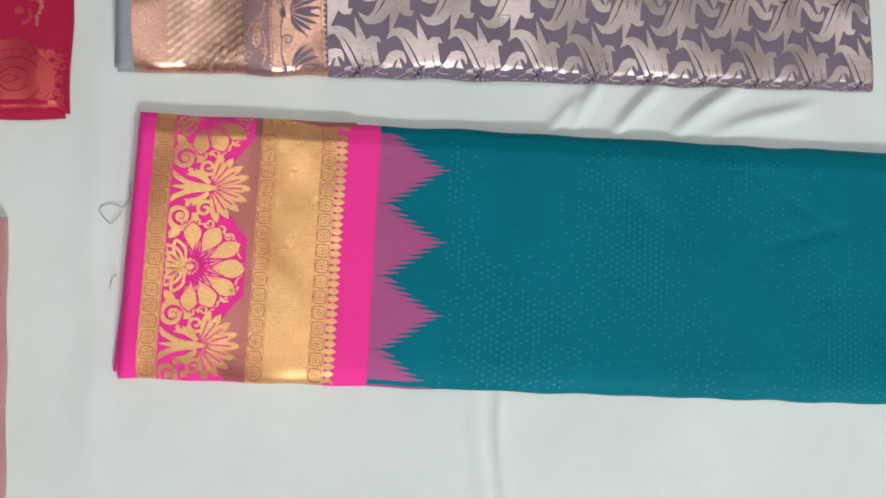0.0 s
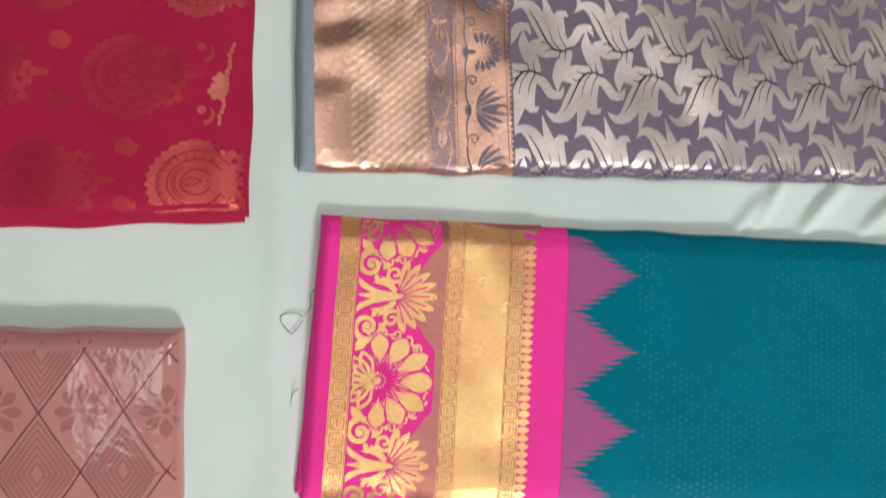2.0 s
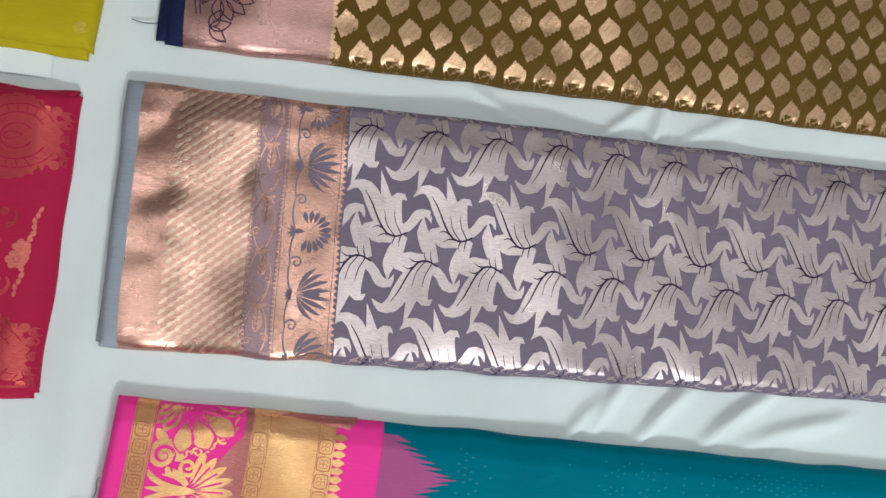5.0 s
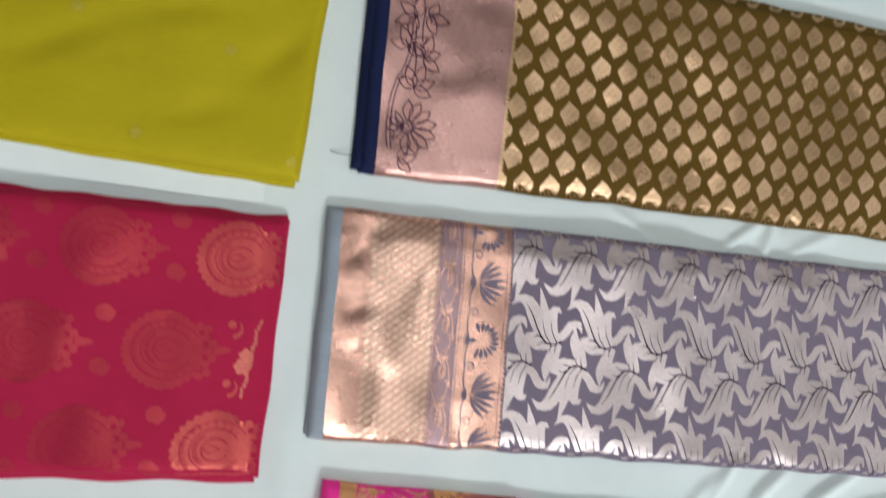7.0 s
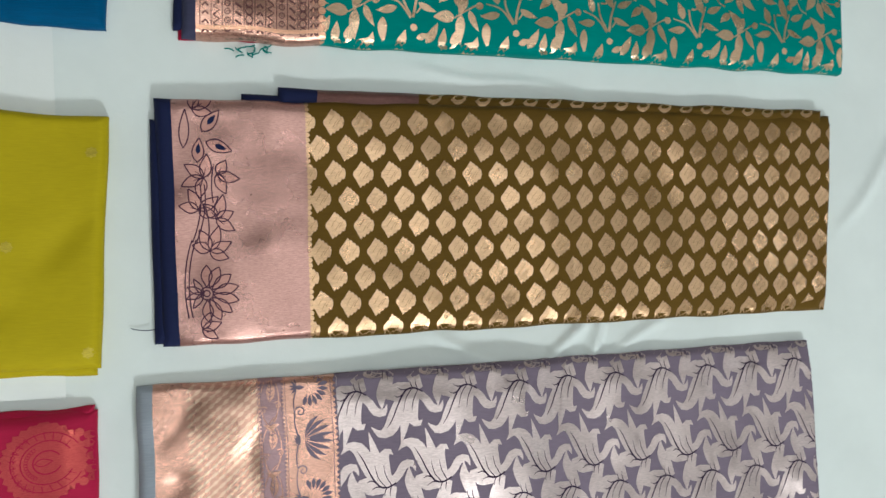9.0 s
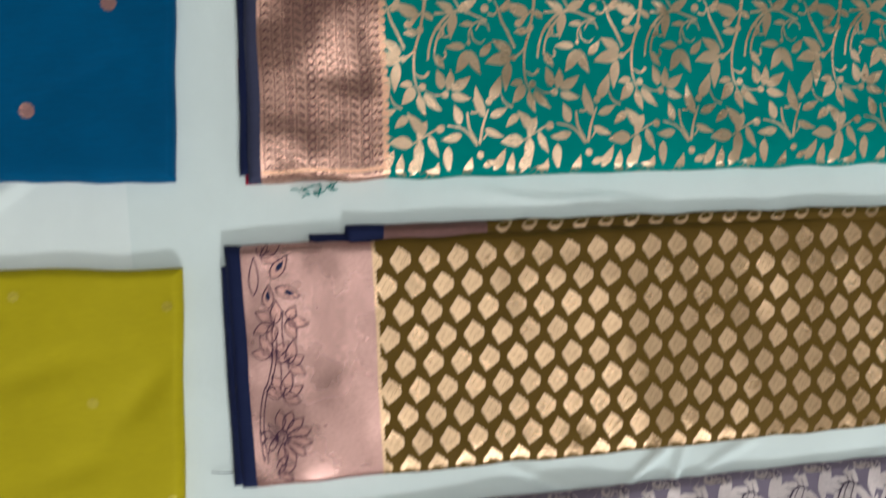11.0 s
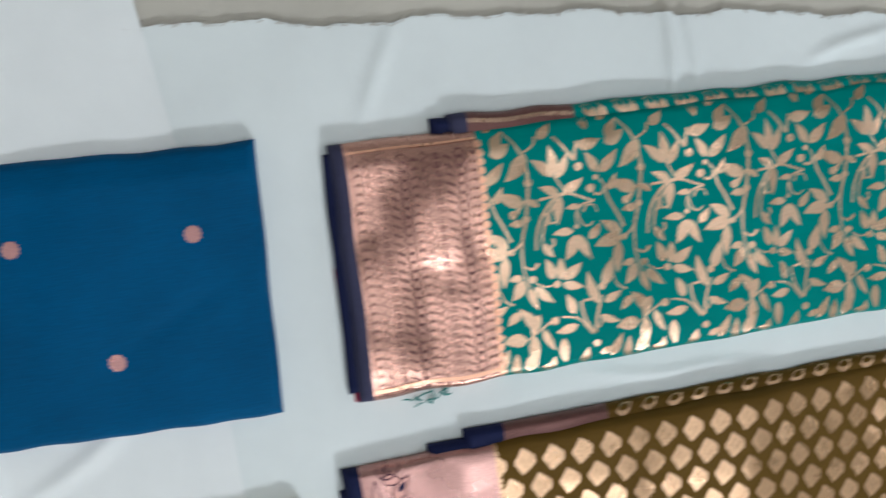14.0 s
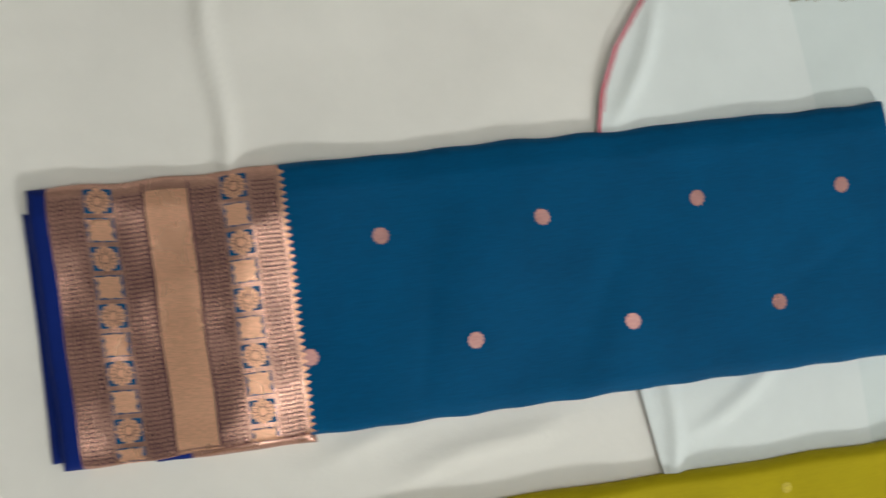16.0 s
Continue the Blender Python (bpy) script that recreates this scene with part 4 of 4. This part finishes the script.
        # upright stalk and leaves of the row's lower spray
        stem([(-94, 300), (-90, 262), (-82, 230)], 8, 5)
        knot(-82, 214, 8)
        leaf(-88, 246, -108, 184, 20, -0.4)
        leaf(-80, 212, -62, 160, 23)
        leaf(-78, 242, -44, 222, 17)
        leaf(-86, 268, -46, 280, 15)
        stem([(-88, 290), (-74, 272), (-62, 280)], 4, 7)
        stem([(-158, 266), (-128, 272), (-98, 302)], 4, 7)
        stem([(-122, 240), (-116, 268), (-98, 298)], 6, 6)
        knot(-171, 272, 9)
        leaf(-134, 264, -150, 226, 19)
        leaf(-128, 284, -170, 292, 18, -0.4)
        stem([(-178, 272), (-196, 284), (-222, 304)], 5, 4)
        leaf(-222, 304, -268, 310, 27, 0.3)
        leaf(-202, 286, -240, 246, 22)
        leaf(-208, 296, -204, 358, 22)
        leaf(-192, 284, -168, 326, 16)
        leaf(-154, 306, -146, 358, 20)

        knot(-91, 320, 8)
        leaf(-64, 346, -44, 302, 19)
        leaf(-34, 352, -30, 310, 18)
        leaf(-84, 340, -60, 326, 14)
        # leaves that run over the rounded edges
        leaf(-120, 368, -108, 326, 20)
        leaf(-12, 346, 6, 300, 22)
        leaf(-182, 374, -172, 336, 19)
        leaf(8, 352, 34, 330, 18)
        knot(-22, 350, 7)
        leaf(20, -78, 46, -106, 20)
        leaf(-78, -92, -60, -120, 19)
        leaf(146, -80, 168, -112, 20)
        leaf(112, -92, 96, -124, 18)

    for i in range(-2, 6):
        w = Weave()
        vine(w, 0.3851 + i * 0.1487, 0.2376)
        w.f = [f for f in w.f if any(0.181 < w.v[k][0] < c.L - 0.001 and 0.001 < w.v[k][1] < c.W - 0.001 for k in f)]
        if w.f:
            w.lay("leaf_vine", c, "leaf_zari", th, 0.0004, 0.179)


green_saree()

# --- blue saree with copper end piece and round figures ---
BLU = Cloth((-1.264, 1.127), (-0.223, 1.083), (-0.208, 1.407), (-1.258, 1.438), seed=5, rknots=[(0, -0.004), (0.05, 0), (0.90, 0), (0.93, -0.002), (1, -0.008)], amp=0.0016,
            creases=[(0.42, 0.1, 1.4, 0.09, 0.014, 0.002), (0.64, 0.12, 1.1, 0.1, 0.02, 0.0025), (0.78, 0.15, 1.5, 0.2, 0.02, 0.0015), (0.94, 0.13, 0.5, 0.06, 0.012, 0.0015)])


def blue_saree():
    th = saree("peacock blue silk saree with copper end piece and round figures")
    lower_fold(Cloth((-1.277, 1.136), (-0.226, 1.089), (-0.213, 1.395), (-1.266, 1.412), 0.013, 51), [(0, 0.03, "royal_silk"), (0.03, 0.28, "rose_zari"), (0.28, 9, "blue_silk")], th)
    lower_fold(Cloth((-1.166, 1.118), (-0.99, 1.108), (-0.98, 1.2), (-1.172, 1.2), 0.017, 52), [(0, 0.04, "royal_silk"), (0.04, 9, "copper_zari")], th)
    c = BLU
    panel("selvedge", c, 0, 0.021, "royal_silk", th)
    panel("copper_end", c, 0.021, 0.272, "copper_zari", th, label="copper metal-thread end piece with rosettes")
    panel("body", c, 0.272, c.L, "blue_silk", th)
    w, g = Weave(), Weave()
    plain = ((0.023, 0.056), (0.093, 0.120), (0.172, 0.202), (0.240, 0.266))
    for a, b in plain:
        n = 4
        for k in range(n + 1):
            q = a + (b - a) * k / n
            w.rect(q - 0.0004, q + 0.0004, 0.002, c.W - 0.012)
        for j in range(58):
            r0 = 0.004 + j * 0.0052
            for k in range(n):
                m = a + (b - a) * (k + 0.5) / n
                if k % 2:
                    w.stroke([(m - 0.0026, r0), (m, r0 + 0.0022), (m + 0.0026, r0)], 0.0012)
                else:
                    w.rect(m - 0.001, m + 0.001, r0, r0 + 0.0024)
    for q in (0.1215, 0.1700):
        w.rect(q, q + 0.0016, 0, c.W)
    w.lay("striping", c, "plum_thread", th, 0.0005, 0.0215, 0.272, kind="stuff")
    w = Weave()
    for col in (0.0745, 0.221):
        for j in range(10):
            r0 = 0.006 + j * 0.0325
            g.rect(col - 0.0145, col + 0.0145, r0 - 0.0135, r0 + 0.0135)
            if j % 2:
                q = Weave()
                q.disc(col, r0, 0.0146, 14, 14, 0.18)
                q.lay("rosette", c, "bright_copper_zari", th, 0.0007, 0.0215, 0.31)
            else:
                w.disc(col, r0, 0.0135, 6, 10, 0.2)
                for a in (0.7, 2.3, 3.8, 5.4):
                    w.leaf(col + 0.004 * math.cos(a), r0 + 0.004 * math.sin(a), a, 0.0145, 0.0085, 0.5)
                for a in (0, 1.57, 3.14, 4.71):
                    w.leaf(col + 0.006 * math.cos(a), r0 + 0.006 * math.sin(a), a, 0.008, 0.004)
    for j in range(38):
        w.strip([(0.2715, 0.002 + j * 0.0082), (0.2785, 0.0059 + j * 0.0082)], [(0.2715, 0.0100 + j * 0.0082), (0.2785, 0.0061 + j * 0.0082)])
    g.lay("rosette_ground", c, "blue_silk", th, 0.0003, 0.0215, 0.272, kind="stuff")
    w.lay("square_figuring", c, "bright_copper_zari", th, 0.0007, 0.0215, 0.31, kind="stuff")
    v = Weave()
    for col in (0.0745, 0.221):
        for j in range(1, 10, 2):
            r0 = 0.006 + j * 0.0325
            v.ring(col, r0, 0.0058, 0.001)
            for a in np.linspace(0, 5.83, 14):
                v.arc(col + 0.007 * math.cos(a), r0 + 0.007 * math.sin(a), a, 0.005, 0, 0.0007, 0.0006, 2)
    v.lay("rosette_tracery", c, "plum_thread", th, 0.001, 0.0215, 0.272, kind="stuff")
    panel("plain_copper_band", c, 0.1235, 0.1698, "bright_copper_zari", th, 0.004, c.W - 0.014, 0.0006)
    bl, along, across = np.array((-1.257, 1.130)), np.array((1.034, -0.045)) / 1.035, np.array((0.05, 1.0)) / 1.0012
    for x, y in ((-0.879, 1.339), (-0.686, 1.329), (-0.486, 1.320), (-0.291, 1.307), (-0.982, 1.212), (-0.788, 1.199), (-0.592, 1.187), (-0.396, 1.177)):
        d = np.array((x, y)) - bl
        q = Weave()
        q.disc(float(d @ along) + 0.010, float(d @ across) - 0.004, 0.0105, 12, 12, 0.16)
        q.lay("round_figure", c, "dot_zari", th, 0.0005)


blue_saree()

# --- plain mustard saree ---
YEL = Cloth((-1.26, 0.672), (-0.231, 0.655), (-0.220, 0.967), (-1.25, 1.02), seed=6, amp=0.0022, rim=0.009, rknots=[(0, -0.005), (0.06, -0.001), (0.1, 0), (1, 0)],
            creases=[(0.98, 0.16, 0.9, 0.05, 0.02, 0.006), (0.9, 0.07, 0.3, 0.05, 0.02, 0.005), (0.86, 0.2, 0.2, 0.06, 0.02, 0.005), (0.72, 0.13, 0.5, 0.07, 0.02, 0.006), (0.78, 0.27, 0.1, 0.03, 0.01, 0.005)])


def mustard_saree():
    th = saree("mustard yellow silk saree with a few tiny gold figures")
    lower_fold(Cloth((-1.255, 0.661), (-0.236, 0.648), (-0.226, 0.962), (-1.245, 1.012), 0.012, 61), [(0, 9, "mustard_silk")], th)
    c = YEL
    panel("body", c, 0, c.L, "mustard_silk", th)
    for x, y in ((-0.43, 0.955), (-0.245, 0.936), (-0.335, 0.812), (-0.43, 0.685), (-0.24, 0.675), (-0.52, 0.83), (-0.62, 0.95), (-0.62, 0.69), (-0.72, 0.83)):
        q = Weave()
        q.disc(x + 1.258, y - 0.672 - (x + 1.26) * -0.0165, 0.0078, 8, 8, 0.2)
        q.lay("round_figure", c, "mustard_zari", th, 0.0005)


mustard_saree()

# --- crimson saree with round paisley figures ---
RED = Cloth((-1.26, 0.23), (-0.235, 0.281), (-0.235, 0.602), (-1.26, 0.585), seed=7, amp=0.0014, rim=0.011, rknots=[(0, -0.004), (0.06, 0), (0.93, 0), (1, -0.003)],
            knots=[(0, 0), (0.93, 0), (0.97, -0.001), (1, -0.009)])


def paisley_round(w, v, s, r, q, turn):
    """A round shell: a scalloped disc with a beaded tip; v takes the ground's lines round its eye."""
    w.disc(s, r, q * 0.050, 30, 30, 0.08)
    for k in range(9):
        a = turn + (k - 4) * 0.16
        w.disc(s + q * (0.052 + 0.006 * (k % 2)) * math.cos(a), r + q * (0.052 + 0.006 * (k % 2)) * math.sin(a), q * 0.0055, 0, 4)
    for k in range(3):
        w.disc(s + q * (0.064 + 0.006 * k) * math.cos(turn), r + q * (0.064 + 0.006 * k) * math.sin(turn), q * (0.006 - 0.0014 * k), 0, 4)
    for rad, n in ((0.016, 0.0016), (0.030, 0.0014), (0.041, 0.0012)):
        t = np.linspace(turn + 0.5, turn + 5.8, 26)
        v.stroke(np.stack([s + q * (rad * np.cos(t) + 0.004 * math.cos(turn)), r + q * rad * 0.9 * np.sin(t)], 1), q * n)
    for a in np.linspace(turn + 0.6, turn + 5.7, 19):
        v.arc(s + q * 0.031 * math.cos(a), r + q * 0.029 * math.sin(a), a + 0.25, q * 0.009, 0, q * 0.0011, q * 0.0008, 3)
    for k in range(26):
        a = turn + 2.1 + (k % 13) * 0.17
        rad = q * (0.020 if k < 13 else 0.0355)
        v.ring(s + rad * math.cos(a), r + rad * math.sin(a), q * 0.0024, q * 0.0008, 1.0, 5)
    v.outline(s - q * 0.010, r, turn, q * 0.020, q * 0.009, q * 0.0012)



def crimson_saree():
    th = saree("crimson silk saree with copper paisley figures lying folded")
    lower_fold(Cloth((-1.255, 0.222), (-0.24, 0.275), (-0.24, 0.606), (-1.255, 0.590), 0.013, 71), [(0, 9, "red_silk")], th)
    c = RED
    panel("body", c, 0, c.L, "red_silk", th)
    for i in range(6):
        for j in range(3):
            s0, r0 = 0.968 - i * 0.159 - (j % 2) * 0.0725, 0.280 - j * 0.1225
            if s0 < 0.1:
                continue
            w, v = Weave(), Weave()
            paisley_round(w, v, s0, r0, 1.0, 0.05)
            fig = w.lay("paisley_figure", c, "rim_lit_red_zari" if s0 > 0.93 else "red_zari", th, 0.0004)
            v.lay("shell_tracery", c, "red_silk", fig, 0.0007, kind="stuff")
            for ds, dr in ((0.072, 0.042), (0.072, -0.024)):
                w = Weave()
                w.disc(s0 - ds, r0 + dr, 0.0105, 0, 6)
                w.arc(s0 - ds + 0.003, r0 + dr - 0.010, 0.4, 0.018, 1.5, 0.006, 0.002, 5)
                w.lay("small_paisley", c, "red_zari", th, 0.0004)
    w = Weave()
    for r0 in (0.19, 0.115):
        q = Weave()
        q.disc(0.973, r0 + 0.004, 0.005, 0, 7)
        q.arc(0.976, r0 - 0.012, 0.3, 0.024, 2.2, 0.006, 0.002, 7)
        q.lay("small_paisley", c, "rim_lit_red_zari", th, 0.0004)
    def bloom(s0, r0, rad, n, turn=0.0):
        for k in range(n):
            a = turn + k * 2 * math.pi / n
            w.disc(s0 + rad * 0.68 * math.cos(a), r0 + rad * 0.68 * math.sin(a), rad * 2.5 / n, 0, 5)
        w.disc(s0, r0, rad * 0.30, 5, 6)

    # a garland along the fold, the rim's gleam put into its brighter red
    for k in range(15):
        w.leaf(c.L - 0.020 - 0.0011 * abs(14 - k) * 0.9, 0.100 + k * 0.0068, 1.5 + 0.3 * math.sin(k * 1.7), 0.0088, 0.0062 - 0.0003 * abs(k - 7), 0, 4)
    bloom(c.L - 0.036, 0.141, 0.010, 6)
    bloom(c.L - 0.032, 0.155, 0.008, 5, 0.5)
    w.lay("edge_brocade", c, "bright_red_zari", th, 0.0005, label="copper paisleys along the folded end", kind="stuff")


crimson_saree()

# --- salmon saree in a clear plastic cover ---
SAL = Cloth((-1.3, -0.16), (-0.2915, -0.16), (-0.2985, 0.155), (-1.3, 0.16), high=0.036, seed=8, amp=0.0012, rim=0.026)


def salmon_saree():
    th = saree("salmon pink silk saree with diamond pattern in clear plastic cover")
    c = SAL
    panel("body", c, 0, c.L, "salmon_silk", th)
    w, v = Weave(), Weave()
    hs, hr = 0.0410, 0.0610
    for i in range(-16, 4):
        for j in range(-5, 3):
            s0, r0 = 0.908 + i * hs, 0.231 + j * hr
            if s0 < 0.2:
                continue
            if (i + j) % 2 == 0:
                # lattice crossing lines and the flower inside a light diamond
                w.stroke([(s0 + hs * t, r0 + hr * (1 - t)) for t in np.linspace(0, 1, 8)], 0.0017)
                w.stroke([(s0 - hs * t, r0 + hr * (1 - t)) for t in np.linspace(0, 1, 8)], 0.0017)
                w.stroke([(s0 + hs * t, r0 - hr * (1 - t)) for t in np.linspace(0, 1, 8)], 0.0017)
                w.stroke([(s0 - hs * t, r0 - hr * (1 - t)) for t in np.linspace(0, 1, 8)], 0.0017)
            if i % 2 == 0 and j % 2 == 0:
                for k in range(8):
                    a = k * math.pi / 4 + math.pi / 2
                    w.leaf(s0 + 0.005 * math.cos(a), r0 + 0.006 * math.sin(a), a, 0.0215, 0.0112, 0, 7, 1.35)
                w.disc(s0, r0, 0.0034, 0, 6)
            elif i % 2 and j % 2:
                for k in range(1, 7):
                    q = 1 - k * 0.135
                    for way in (1, -1):
                        v.stroke([(s0 - hs * q, r0), (s0, r0 + way * hr * q), (s0 + hs * q, r0)], 0.0040)
    w.lay("lattice", c, "salmon_dark", th, 0.0003, label="darker woven lattice with eight-petalled flowers", kind="stuff")
    v.lay("chevron_weave", c, "salmon_dark", th, 0.0003, kind="stuff")


salmon_saree()

# ---------- loose threads ----------
def thread(pts, rad, mat, label):
    cu = bpy.data.curves.new("loose_thread", "CURVE")
    cu.dimensions, cu.bevel_depth, cu.bevel_resolution = "3D", rad, 1
    sp = cu.splines.new("NURBS")
    sp.points.add(len(pts) - 1)
    for p, q in zip(sp.points, pts):
        p.co = (*q, 1)
    sp.use_endpoint_u, sp.order_u = True, 3
    ob = new("loose_thread", cu)
    me = bpy.data.meshes.new_from_object(ob.evaluated_get(bpy.context.evaluated_depsgraph_get()))
    bpy.data.objects.remove(ob)
    me.materials.append(MAT[mat])
    return tagged(new("loose_thread", me), label, "thread", "loose threads on the sheet")


loop = [(-0.185 + 0.011 * math.cos(a) + 0.004 * math.sin(2 * a), 0.161 + 0.012 * math.sin(a), 0.006) for a in np.linspace(0.6, 6.6, 12)]
thread([(-0.160, 0.198, 0.012), (-0.166, 0.195, 0.004), (-0.163, 0.18, 0.003)] + loop, 0.0005, "grey_thread", "thin grey thread loop lying on white sheet")
thread([(-0.176, 0.09, 0.01), (-0.185, 0.085, 0.003), (-0.184, 0.072, 0.003)], 0.0005, "grey_thread", "thin grey thread end lying on white sheet")
thread([(-0.165, 0.70, 0.008), (-0.18, 0.697, 0.003), (-0.195, 0.702, 0.003)], 0.0005, "navy_silk", "thin navy thread end beside brown saree")
rnd = random.Random(2)
for k in range(16):
    x, y = -0.042 + rnd.uniform(-0.022, 0.022), 1.066 + rnd.uniform(-0.008, 0.006)
    a = rnd.uniform(0, 6.3)
    thread([(x, y, 0.003), (x + 0.008 * math.cos(a), y + 0.004 * math.sin(a), 0.005), (x + 0.014 * math.cos(a + 0.6), y + 0.006 * math.sin(a + 0.6), 0.003)], 0.0009, "green_silk", "tuft of sea green threads below green saree")
